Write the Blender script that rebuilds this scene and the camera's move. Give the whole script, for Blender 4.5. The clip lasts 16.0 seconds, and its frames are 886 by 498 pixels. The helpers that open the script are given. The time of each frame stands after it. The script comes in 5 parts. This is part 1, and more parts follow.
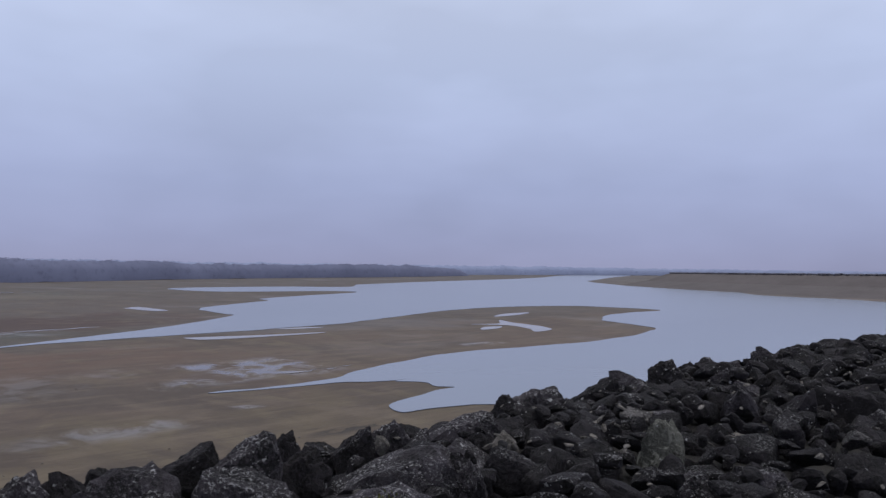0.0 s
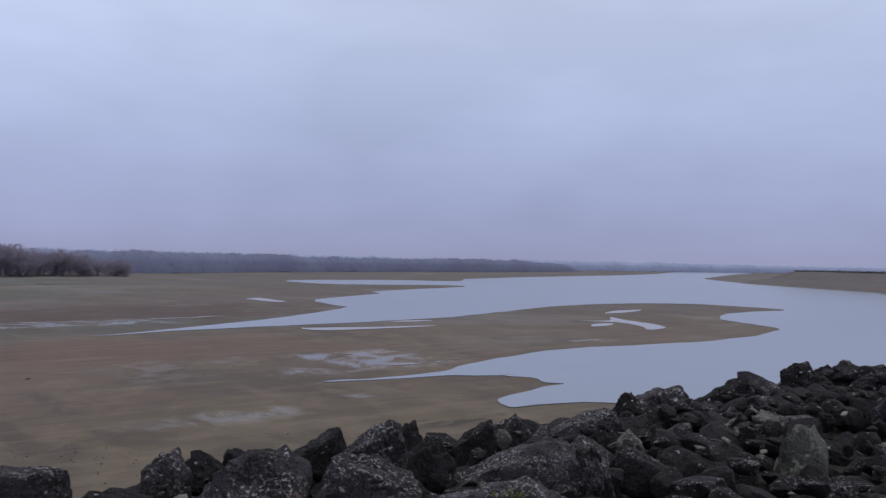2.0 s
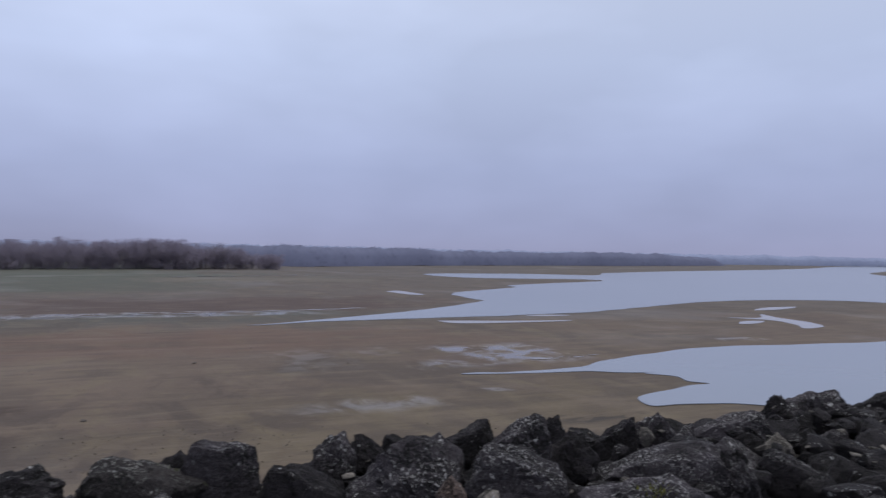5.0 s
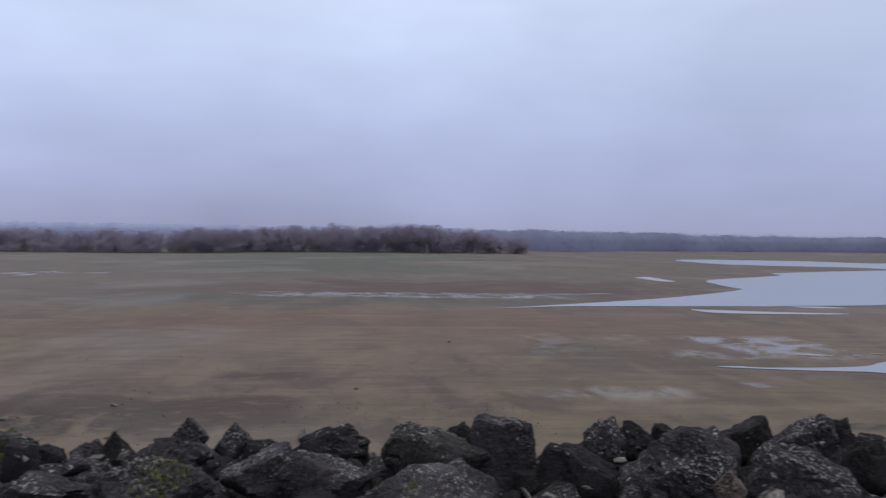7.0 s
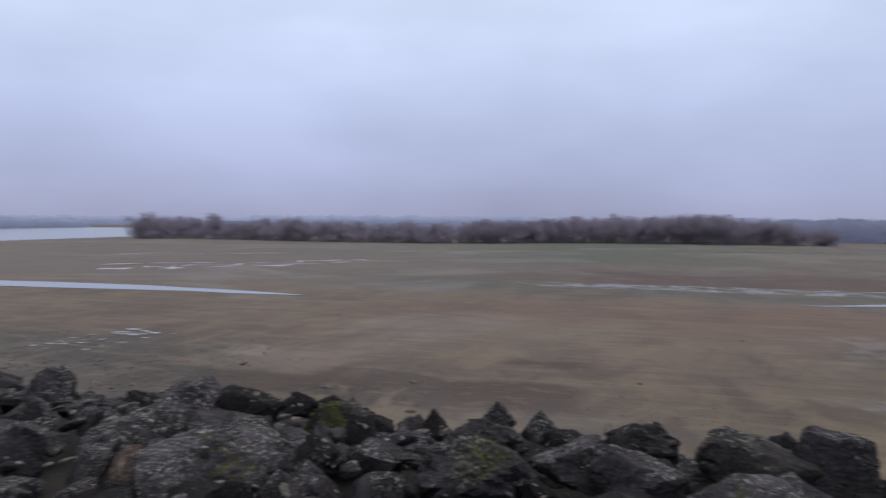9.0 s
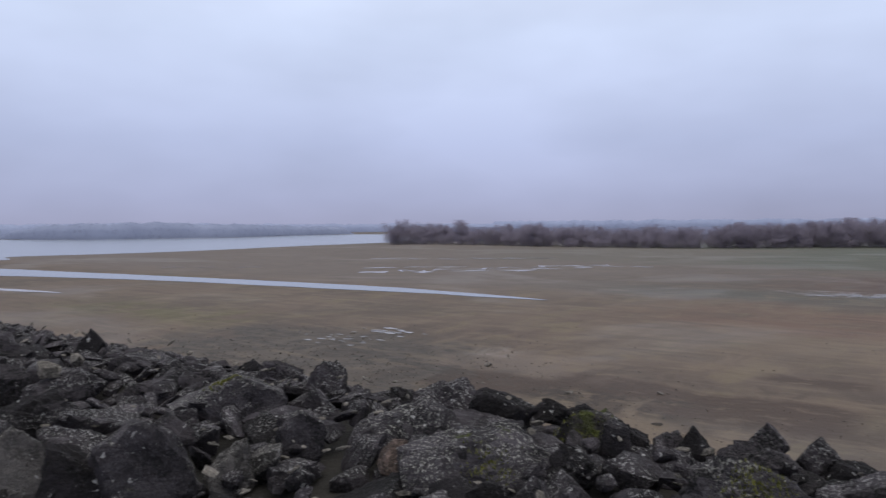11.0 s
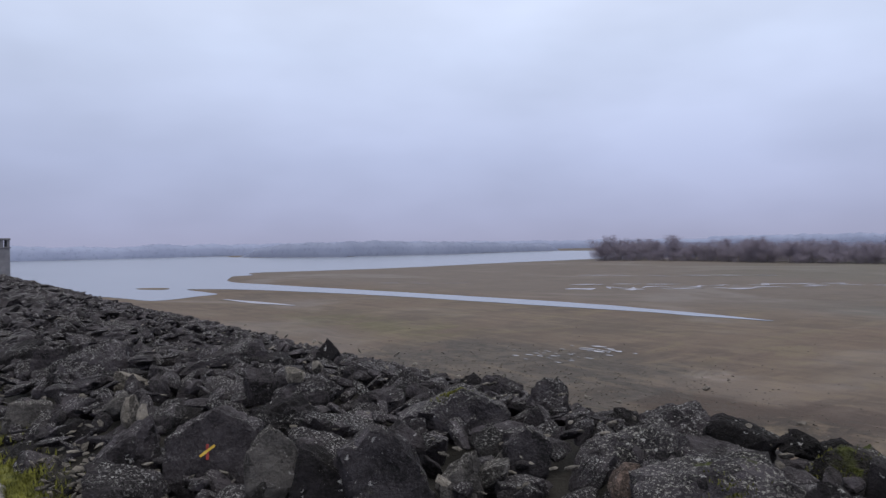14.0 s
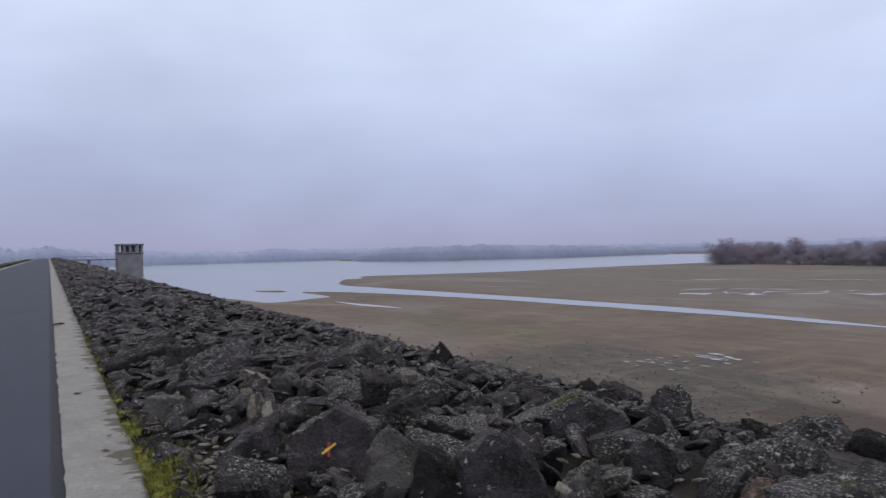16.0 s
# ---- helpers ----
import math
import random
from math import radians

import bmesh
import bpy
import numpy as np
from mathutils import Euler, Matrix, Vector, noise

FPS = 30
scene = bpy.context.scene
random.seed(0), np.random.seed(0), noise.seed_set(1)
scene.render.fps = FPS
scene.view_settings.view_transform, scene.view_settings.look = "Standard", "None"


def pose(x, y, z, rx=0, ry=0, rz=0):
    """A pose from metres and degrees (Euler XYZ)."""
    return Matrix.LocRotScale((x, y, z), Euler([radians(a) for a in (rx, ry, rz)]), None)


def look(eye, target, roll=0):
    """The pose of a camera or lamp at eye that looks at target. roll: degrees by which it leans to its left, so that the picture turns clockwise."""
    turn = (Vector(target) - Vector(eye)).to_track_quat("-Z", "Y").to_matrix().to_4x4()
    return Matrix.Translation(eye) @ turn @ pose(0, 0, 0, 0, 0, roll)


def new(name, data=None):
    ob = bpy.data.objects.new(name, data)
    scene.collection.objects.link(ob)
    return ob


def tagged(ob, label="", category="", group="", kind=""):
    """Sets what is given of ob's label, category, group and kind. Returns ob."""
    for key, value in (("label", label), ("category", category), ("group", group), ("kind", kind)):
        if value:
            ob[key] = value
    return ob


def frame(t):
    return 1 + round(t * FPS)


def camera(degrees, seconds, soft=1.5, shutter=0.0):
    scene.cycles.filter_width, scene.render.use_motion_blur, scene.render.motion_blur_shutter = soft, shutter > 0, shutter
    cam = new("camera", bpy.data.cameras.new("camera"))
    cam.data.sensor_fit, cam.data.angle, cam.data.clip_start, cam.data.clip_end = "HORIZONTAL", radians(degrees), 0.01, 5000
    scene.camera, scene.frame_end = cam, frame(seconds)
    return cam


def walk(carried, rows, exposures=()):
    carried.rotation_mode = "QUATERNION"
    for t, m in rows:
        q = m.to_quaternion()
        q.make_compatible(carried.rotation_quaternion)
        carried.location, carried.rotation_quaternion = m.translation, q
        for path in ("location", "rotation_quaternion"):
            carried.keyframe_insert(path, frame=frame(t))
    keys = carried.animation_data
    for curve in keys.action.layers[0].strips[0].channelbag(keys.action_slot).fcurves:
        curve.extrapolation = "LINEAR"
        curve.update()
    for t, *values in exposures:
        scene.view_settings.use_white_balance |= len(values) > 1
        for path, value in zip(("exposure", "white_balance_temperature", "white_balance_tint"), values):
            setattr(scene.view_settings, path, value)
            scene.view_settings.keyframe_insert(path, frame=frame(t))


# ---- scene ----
cam = camera(62.6, 16.0, soft=1.4, shutter=0.6)
PATH = [
    (0, (-0.07, 0.345, 1.483), (1.26, 1.838, 1.532), 0.5),
    (0.5, (-0.077, 0.364, 1.479), (1.225, 1.881, 1.526), 0.6),
    (1, (-0.086, 0.387, 1.472), (1.172, 1.941, 1.515), 0.9),
    (1.5, (-0.1, 0.419, 1.468), (1.058, 2.049, 1.505), 1.1),
    (2, (-0.105, 0.432, 1.466), (0.99, 2.105, 1.497), 1.0),
    (2.5, (-0.106, 0.436, 1.465), (0.957, 2.131, 1.493), 0.8),
    (3, (-0.118, 0.431, 1.462), (0.917, 2.143, 1.488), 0.7),
    (5.5, (-0.275, 0.236, 1.519), (0.339, 2.139, 1.515), 1.0),
    (6, (-0.308, 0.208, 1.526), (0.114, 2.163, 1.506), 1.0),
    (6.5, (-0.356, 0.192, 1.53), (-0.099, 2.175, 1.495), 0.9),
    (7, (-0.394, 0.171, 1.531), (-0.274, 2.167, 1.486), 0.9),
    (7.5, (-0.435, 0.145, 1.536), (-0.458, 2.144, 1.481), 0.8),
    (8, (-0.477, 0.126, 1.535), (-0.645, 2.118, 1.471), 0.8),
    (8.5, (-0.525, 0.119, 1.539), (-0.871, 2.087, 1.463), 0.6),
    (9, (-0.526, 0.147, 1.543), (-1.155, 2.044, 1.464), 0.5),
    (9.5, (-0.535, 0.169, 1.541), (-1.394, 1.973, 1.461), 0.2),
    (10, (-0.552, 0.17, 1.543), (-1.549, 1.902, 1.467), 0.0),
    (12.5, (-0.663, 0.132, 1.549), (-2.123, 1.499, 1.506), -0.5),
    (13, (-0.676, 0.125, 1.547), (-2.201, 1.419, 1.517), -0.6),
    (13.5, (-0.681, 0.113, 1.544), (-2.246, 1.357, 1.524), -0.7),
    (14, (-0.696, 0.111, 1.54), (-2.298, 1.308, 1.524), -0.8),
    (14.5, (-0.715, 0.1, 1.537), (-2.328, 1.282, 1.522), -0.9),
    (15, (-0.733, 0.091, 1.538), (-2.392, 1.209, 1.528), -1.0),
    (15.5, (-0.74, 0.077, 1.536), (-2.454, 1.107, 1.534), -0.9),
    (16, (-0.749, 0.079, 1.534), (-2.508, 1.031, 1.533), -1.0),
]
walk(cam, [(t, look(eye, target, roll)) for t, eye, target, roll in PATH],
     exposures=((0.0, -0.2, 6260, 13), (3.0, -0.2, 6260, 13), (5.5, -0.1, 6320, 12), (8.0, 0.02, 6450, 11), (10.0, 0.06, 6560, 10), (16.0, 0.04, 6620, 10)))

# ---- world, sun ----
world = bpy.data.worlds.new("overcast_sky")
scene.world = world
world.use_nodes = True
wt = world.node_tree
wt.nodes.clear()


def wnode(kind, **values):
    n = wt.nodes.new(kind)
    for key, value in values.items():
        n.inputs[key].default_value = value
    return n


w_out = wnode("ShaderNodeOutputWorld")
w_bg = wnode("ShaderNodeBackground", Strength=1.0)
w_sky = wnode("ShaderNodeTexSky")
w_sky.sky_type, w_sky.sun_disc = "NISHITA", False
w_sky.sun_elevation, w_sky.sun_rotation = radians(66), radians(109)
w_sky_scale = wnode("ShaderNodeVectorMath")
w_sky_scale.operation = "SCALE"
w_sky_scale.inputs["Scale"].default_value = 0.1
w_co = wnode("ShaderNodeTexCoord")
w_sep = wnode("ShaderNodeSeparateXYZ")
w_ramp = wnode("ShaderNodeValToRGB")
for pos, col in ((0.0, (0.345, 0.365, 0.535, 1)), (0.035, (0.365, 0.40, 0.595, 1)), (0.11, (0.44, 0.50, 0.725, 1)),
                 (0.25, (0.60, 0.69, 0.92, 1)), (0.42, (0.70, 0.78, 0.96, 1)), (0.6, (1.05, 1.06, 1.08, 1)), (0.95, (1.2, 1.17, 1.12, 1))):
    e = w_ramp.color_ramp.elements.new(pos)
    e.color = col
w_ramp.color_ramp.elements.remove(w_ramp.color_ramp.elements[0])
w_ramp.color_ramp.elements.remove(w_ramp.color_ramp.elements[-1])
w_map = wnode("ShaderNodeMapping", Scale=(1.0, 1.0, 2.6), Location=(0.3, 0.1, 0.2))
w_noise = wnode("ShaderNodeTexNoise", Scale=1.9, Detail=4.0, Roughness=0.5)
w_range = wnode("ShaderNodeMapRange")
for k, v in zip(("From Min", "From Max", "To Min", "To Max"), (0.32, 0.68, 0.87, 1.13)):
    w_range.inputs[k].default_value = v
w_cloud = wnode("ShaderNodeVectorMath")
w_cloud.operation = "MULTIPLY"
w_mix = wnode("ShaderNodeMix")
w_mix.data_type = "RGBA"
w_mix.inputs["Factor"].default_value = 0.96
wl = wt.links.new
wl(w_co.outputs["Generated"], w_sep.inputs[0])
wl(w_sep.outputs["Z"], w_ramp.inputs[0])
wl(w_co.outputs["Generated"], w_map.inputs[0])
wl(w_map.outputs[0], w_noise.inputs["Vector"])
wl(w_noise.outputs[0], w_range.inputs["Value"])
wl(w_ramp.outputs[0], w_cloud.inputs[0])
wl(w_range.outputs[0], w_cloud.inputs[1])
wl(w_sky.outputs[0], w_sky_scale.inputs[0])
wl(w_sky_scale.outputs[0], w_mix.inputs["A"])
wl(w_cloud.outputs[0], w_mix.inputs["B"])
wl(w_mix.outputs["Result"], w_bg.inputs["Color"])
wl(w_bg.outputs[0], w_out.inputs[0])

sun = new("sun", bpy.data.lights.new("sun", "SUN"))
sun.data.energy, sun.data.angle, sun.data.color = 1.2, radians(60), (1.0, 0.98, 0.95)
sun.matrix_world = look((34, -12, 80), (0, 0, 0))


# ---- materials ----
def material(name, rough=0.8, spec=0.4, metal=0.0):
    """A node material; returns it with its tree, its shader and helpers for nodes and links."""
    m = bpy.data.materials.new(name)
    m.use_nodes = True
    t = m.node_tree
    s = t.nodes["Principled BSDF"]
    s.inputs["Roughness"].default_value = rough
    s.inputs["Specular IOR Level"].default_value = spec
    s.inputs["Metallic"].default_value = metal

    def node(kind, **values):
        n = t.nodes.new("ShaderNode" + kind)
        for key, value in values.items():
            n.inputs[key.replace("_", " ")].default_value = value
        return n
    return m, t, s, node, t.links.new


def ramp_of(node, link, source, stops):
    r = node("ValToRGB")
    els = r.color_ramp.elements
    els[0].position, els[0].color = stops[0][0], (*stops[0][1], 1)
    els[1].position, els[1].color = stops[-1][0], (*stops[-1][1], 1)
    for pos, col in stops[1:-1]:
        els.new(pos).color = (*col, 1)
    link(source, r.inputs[0])
    return r.outputs[0]


def mask_of(node, link, source, lo, hi):
    r = node("MapRange", From_Min=lo, From_Max=hi)
    r.interpolation_type = "SMOOTHSTEP"
    link(source, r.inputs["Value"])
    return r.outputs[0]


def blend(node, link, fac, a, b):
    """a where fac is 0, b where it is 1; each a socket or a colour."""
    n = node("Mix")
    n.data_type = "RGBA"
    for key, value in (("Factor", fac), ("A", a), ("B", b)):
        if isinstance(value, bpy.types.NodeSocket):
            link(value, n.inputs[key])
        else:
            n.inputs[key].default_value = value if key == "Factor" else (*value, 1)
    return n.outputs["Result"]


def times(node, link, a, b, op="MULTIPLY"):
    n = node("Math")
    n.operation = op
    for i, value in enumerate((a, b)):
        if isinstance(value, bpy.types.NodeSocket):
            link(value, n.inputs[i])
        else:
            n.inputs[i].default_value = value
    return n.outputs[0]


def grain(node, link, source, scale, detail=5.0, rough=0.6, stretch=(1, 1, 1), shift=(0, 0, 0), warp=0.0):
    mp = node("Mapping", Scale=stretch, Location=shift)
    link(source, mp.inputs[0])
    n = node("TexNoise", Scale=scale, Detail=detail, Roughness=rough, Distortion=warp)
    link(mp.outputs[0], n.inputs["Vector"])
    return n.outputs[0]


def relief(node, link, shader, height, strength, distance):
    b = node("Bump", Strength=strength, Distance=distance)
    link(height, b.inputs["Height"])
    link(b.outputs[0], shader.inputs["Normal"])


def stone_material(name, dark, light, lichen, moss=0.0, lichen_colour=(0.24, 0.235, 0.24)):
    """Weathered rock: mottled grain, crusts of lichen, and moss where it is asked for."""
    m, t, s, node, link = material(name, 0.85, 0.22)
    co = node("TexCoord").outputs["Object"]
    info = node("ObjectInfo")
    geo = node("NewGeometry")
    off = node("VectorMath")
    off.operation = "ADD"
    link(geo.outputs["Position"], off.inputs[0])
    link(info.outputs["Random"], off.inputs[1])
    p = off.outputs[0]
    coarse = grain(node, link, p, 5.0, 4, 0.6)
    fine = grain(node, link, p, 34.0, 6, 0.7)
    mid = node("TexVoronoi", Scale=9.0)
    mid.distance = "EUCLIDEAN"
    warped = node("VectorMath")
    warped.operation = "MULTIPLY_ADD"
    link(grain(node, link, p, 6.0, 3, 0.6), warped.inputs[0])
    warped.inputs[1].default_value = (0.25, 0.25, 0.25)
    link(p, warped.inputs[2])
    link(warped.outputs[0], mid.inputs["Vector"])
    colour = ramp_of(node, link, coarse, ((0.36, dark), (0.66, light)))
    tone = node("MapRange", From_Min=0.0, From_Max=1.0, To_Min=0.3, To_Max=1.6)
    both = node("Math")
    both.operation = "FRACT"
    link(times(node, link, info.outputs["Random"], geo.outputs["Random Per Island"], "ADD"), both.inputs[0])
    link(both.outputs[0], tone.inputs["Value"])
    mul = node("VectorMath")
    mul.operation = "MULTIPLY"
    link(colour, mul.inputs[0])
    link(tone.outputs[0], mul.inputs[1])
    colour = mul.outputs[0]
    colour = blend(node, link, times(node, link, mask_of(node, link, grain(node, link, p, 75.0, 4, 0.75, shift=(5, 1, 2)), 0.5, 0.68), 0.6), colour, tuple(1.9 * c for c in light))
    colour = blend(node, link, times(node, link, mask_of(node, link, fine, 0.45, 0.75), 0.5), colour, tuple(min(1, 1.9 * c) for c in light))
    # crusts of lichen: patches broken into specks; on upward faces, painting tops lighter than fronts
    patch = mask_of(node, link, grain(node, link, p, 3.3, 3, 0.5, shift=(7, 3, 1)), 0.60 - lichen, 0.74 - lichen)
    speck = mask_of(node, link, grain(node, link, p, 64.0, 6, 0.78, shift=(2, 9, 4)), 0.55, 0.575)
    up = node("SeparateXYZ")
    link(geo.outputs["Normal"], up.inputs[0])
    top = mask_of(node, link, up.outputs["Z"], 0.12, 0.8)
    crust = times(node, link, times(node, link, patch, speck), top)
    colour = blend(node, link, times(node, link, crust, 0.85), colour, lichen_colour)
    flake = mask_of(node, link, grain(node, link, p, 24.0, 5, 0.65, shift=(8, 2, 6), warp=0.3), 0.64, 0.655)
    spot = times(node, link, flake, mask_of(node, link, grain(node, link, p, 2.6, 2, 0.5, shift=(4, 4, 8)), 0.44, 0.56))
    colour = blend(node, link, times(node, link, spot, 0.8), colour, (0.40, 0.40, 0.41))
    if moss:
        green = mask_of(node, link, grain(node, link, p, 4.5, 4, 0.65, shift=(1, 6, 3)), 0.66 - moss, 0.74 - moss)
        colour = blend(node, link, times(node, link, green, top), colour,
                       ramp_of(node, link, fine, ((0.3, (0.018, 0.024, 0.006)), (0.7, (0.075, 0.088, 0.016)))))
    link(colour, s.inputs["Base Color"])
    height = times(node, link, times(node, link, coarse, 1.0), times(node, link, fine, 0.8), "ADD")
    height = times(node, link, height, times(node, link, grain(node, link, p, 110.0, 3, 0.7), 0.35), "ADD")
    height = times(node, link, height, times(node, link, mid.outputs["Distance"], 0.25), "ADD")
    relief(node, link, s, height, 1.0, 0.05)
    return m


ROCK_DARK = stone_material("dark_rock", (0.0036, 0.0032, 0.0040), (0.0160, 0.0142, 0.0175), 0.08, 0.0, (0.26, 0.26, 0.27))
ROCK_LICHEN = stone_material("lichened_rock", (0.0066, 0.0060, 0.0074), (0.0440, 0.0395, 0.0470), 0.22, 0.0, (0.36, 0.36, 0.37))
# paler than dark_rock; carries the west bank's brighter light in its colour
ROCK_LIGHTENED = stone_material("lightened_broken_rock", (0.0066, 0.0060, 0.0074), (0.0480, 0.0430, 0.0510), 0.17, 0.0, (0.36, 0.36, 0.37))
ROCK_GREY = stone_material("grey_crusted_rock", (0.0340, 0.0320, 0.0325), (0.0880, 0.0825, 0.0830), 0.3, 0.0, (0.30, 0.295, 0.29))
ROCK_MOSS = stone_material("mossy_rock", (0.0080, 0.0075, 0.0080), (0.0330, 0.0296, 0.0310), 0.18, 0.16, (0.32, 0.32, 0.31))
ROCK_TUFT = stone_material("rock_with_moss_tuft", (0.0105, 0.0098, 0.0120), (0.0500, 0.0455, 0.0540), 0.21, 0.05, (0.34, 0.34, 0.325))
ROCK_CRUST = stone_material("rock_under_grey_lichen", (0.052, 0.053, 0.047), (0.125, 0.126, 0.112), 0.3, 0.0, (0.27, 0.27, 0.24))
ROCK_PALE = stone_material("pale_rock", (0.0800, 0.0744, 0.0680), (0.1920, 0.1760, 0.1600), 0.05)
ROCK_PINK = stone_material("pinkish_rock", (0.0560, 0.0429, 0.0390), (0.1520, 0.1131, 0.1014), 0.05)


def make_mud():
    m, t, s, node, link = material("drained_lake_bed", 0.7, 0.35)
    p = node("NewGeometry").outputs["Position"]
    xyz = node("SeparateXYZ")
    link(p, xyz.inputs[0])
    X, Y = xyz.outputs["X"], xyz.outputs["Y"]
    wide = grain(node, link, p, 0.035, 5, 0.55, (0.8, 1.0, 0), (3, 5, 0), 0.9)
    band = grain(node, link, p, 0.085, 6, 0.52, (1.15, 0.75, 0), (1, 2, 0), 1.1)
    patchy = grain(node, link, p, 0.22, 6, 0.58, (1.2, 0.7, 0), (8, 2, 0), 0.9)
    fine = grain(node, link, p, 2.6, 6, 0.68, (0.8, 1.2, 0))

    def zone(x0, x1, y0, y1, soft_x, soft_y, wobble, power=1.0):
        """A patch of ground between x0..x1 and y0..y1 with a ragged, soft border."""
        off = times(node, link, times(node, link, band, -0.5, "ADD"), times(node, link, patchy, -0.5, "ADD"), "ADD")
        wx = times(node, link, X, times(node, link, off, wobble * 2.5), "ADD")
        wy = times(node, link, Y, times(node, link, off, wobble), "ADD")
        a = times(node, link, mask_of(node, link, wx, x0, x0 + soft_x), mask_of(node, link, wx, x1, x1 - soft_x))
        b = times(node, link, mask_of(node, link, wy, y0, y0 + soft_y), mask_of(node, link, wy, y1, y1 - soft_y))
        return times(node, link, times(node, link, a, b), power)

    def lay(colour, mask, stain_or_haze):
        return blend(node, link, mask, colour, stain_or_haze)

    colour = ramp_of(node, link, wide, ((0.32, (0.061, 0.042, 0.035)), (0.5, (0.080, 0.059, 0.047)), (0.7, (0.070, 0.053, 0.046))))
    # tan silt near the dam, rust beyond it, the grey plain farther out
    colour = lay(colour, zone(-9, 60, 20, 44, 14, 10, 14, 0.8), (0.072, 0.057, 0.036))
    colour = lay(colour, zone(-30, 4, 20, 31.5, 6, 3, 9, 0.7), (0.104, 0.083, 0.064))
    colour = lay(colour, zone(-40, 26, 50, 82, 26, 12, 16, 0.7), (0.086, 0.054, 0.041))
    colour = lay(colour, zone(-110, -20, 44, 64, 30, 8, 10, 0.5), (0.092, 0.069, 0.055))
    # grey of the plain: its own mud colour with some distance haze mixed in
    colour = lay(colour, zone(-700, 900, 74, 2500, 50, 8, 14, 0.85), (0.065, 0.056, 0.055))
    colour = lay(colour, zone(-60, 44, 77, 96, 30, 6, 10, 0.75), (0.041, 0.044, 0.041))
    colour = lay(colour, times(node, link, zone(-40, 60, 94, 128, 26, 10, 18), mask_of(node, link, patchy, 0.34, 0.56)), (0.049, 0.028, 0.026))
    colour = lay(colour, times(node, link, zone(0, 70, 120, 170, 20, 12, 18, 0.6), mask_of(node, link, band, 0.45, 0.6)), (0.089, 0.066, 0.062))
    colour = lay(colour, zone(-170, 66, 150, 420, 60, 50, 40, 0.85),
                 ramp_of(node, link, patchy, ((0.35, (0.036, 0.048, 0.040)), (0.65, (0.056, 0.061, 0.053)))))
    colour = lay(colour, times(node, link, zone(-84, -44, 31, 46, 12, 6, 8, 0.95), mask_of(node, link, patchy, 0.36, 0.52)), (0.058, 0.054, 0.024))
    # beyond y = 190 a blue-grey haze tint is painted over the mud
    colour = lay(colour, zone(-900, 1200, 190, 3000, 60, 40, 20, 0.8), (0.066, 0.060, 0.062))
    # darker and paler stains
    colour = lay(colour, times(node, link, mask_of(node, link, band, 0.44, 0.64), 0.75), (0.047, 0.036, 0.030))
    colour = lay(colour, times(node, link, mask_of(node, link, patchy, 0.48, 0.68), 0.5), (0.106, 0.085, 0.066))
    blot = grain(node, link, p, 0.24, 6, 0.60, (1.3, 0.65, 0), (21, 5, 0), 0.8)
    colour = lay(colour, times(node, link, zone(-44, 12, 24, 50, 10, 5, 10, 0.85), mask_of(node, link, blot, 0.50, 0.60)), (0.044, 0.032, 0.026))
    colour = lay(colour, times(node, link, zone(-90, 60, 24, 80, 20, 6, 10, 0.6), mask_of(node, link, blot, 0.50, 0.32)), (0.104, 0.085, 0.056))
    colour = lay(colour, times(node, link, zone(-32, 34, 54, 76, 16, 7, 10, 0.75), mask_of(node, link, wide, 0.36, 0.52)), (0.084, 0.050, 0.038))
    colour = lay(colour, zone(-26, 40, 90, 122, 14, 7, 10, 0.7), (0.052, 0.032, 0.028))
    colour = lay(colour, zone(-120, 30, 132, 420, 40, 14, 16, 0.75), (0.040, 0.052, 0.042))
    colour = lay(colour, zone(-4, 60, 166, 186, 12, 5, 6, 0.6), (0.098, 0.088, 0.076))
    stones = grain(node, link, p, 1.3, 6, 0.72, (0.7, 1.3, 0), (4, 4, 0), 0.6)
    colour = lay(colour, zone(-52, -18, 20, 43, 9, 6, 14, 0.95),
                 ramp_of(node, link, stones, ((0.40, (0.019, 0.017, 0.016)), (0.60, (0.050, 0.043, 0.041)))))
    colour = lay(colour, times(node, link, zone(-50, -20, 24, 41, 9, 5, 12, 0.7), mask_of(node, link, blot, 0.50, 0.44)), (0.066, 0.056, 0.050))
    colour = lay(colour, times(node, link, zone(-30, -5, 27, 36, 7, 3, 5), times(node, link, mask_of(node, link, stones, 0.36, 0.48), mask_of(node, link, patchy, 0.40, 0.50))), (0.024, 0.017, 0.014))
    colour = lay(colour, times(node, link, zone(-20, 4, 36, 48, 8, 4, 9, 0.8), mask_of(node, link, patchy, 0.5, 0.6)), (0.046, 0.033, 0.029))
    colour = lay(colour, times(node, link, mask_of(node, link, fine, 0.5, 0.8), 0.4), (0.044, 0.035, 0.032))
    colour = lay(colour, zone(-230, -28, 66, 210, 30, 8, 14, 0.55), (0.092, 0.077, 0.076))
    colour = lay(colour, zone(-30, 4, 37, 62, 12, 6, 10, 0.4), (0.112, 0.086, 0.068))
    streak = grain(node, link, p, 0.5, 7, 0.66, (0.32, 1.5, 0), (6, 11, 0), 0.5)
    colour = lay(colour, times(node, link, mask_of(node, link, streak, 0.54, 0.60), 0.42), (0.040, 0.030, 0.025))
    colour = lay(colour, times(node, link, mask_of(node, link, streak, 0.46, 0.40), 0.34), (0.118, 0.094, 0.072))
    weed = grain(node, link, p, 1.1, 7, 0.72, (0.45, 1.1, 0), (2, 15, 0), 0.7)
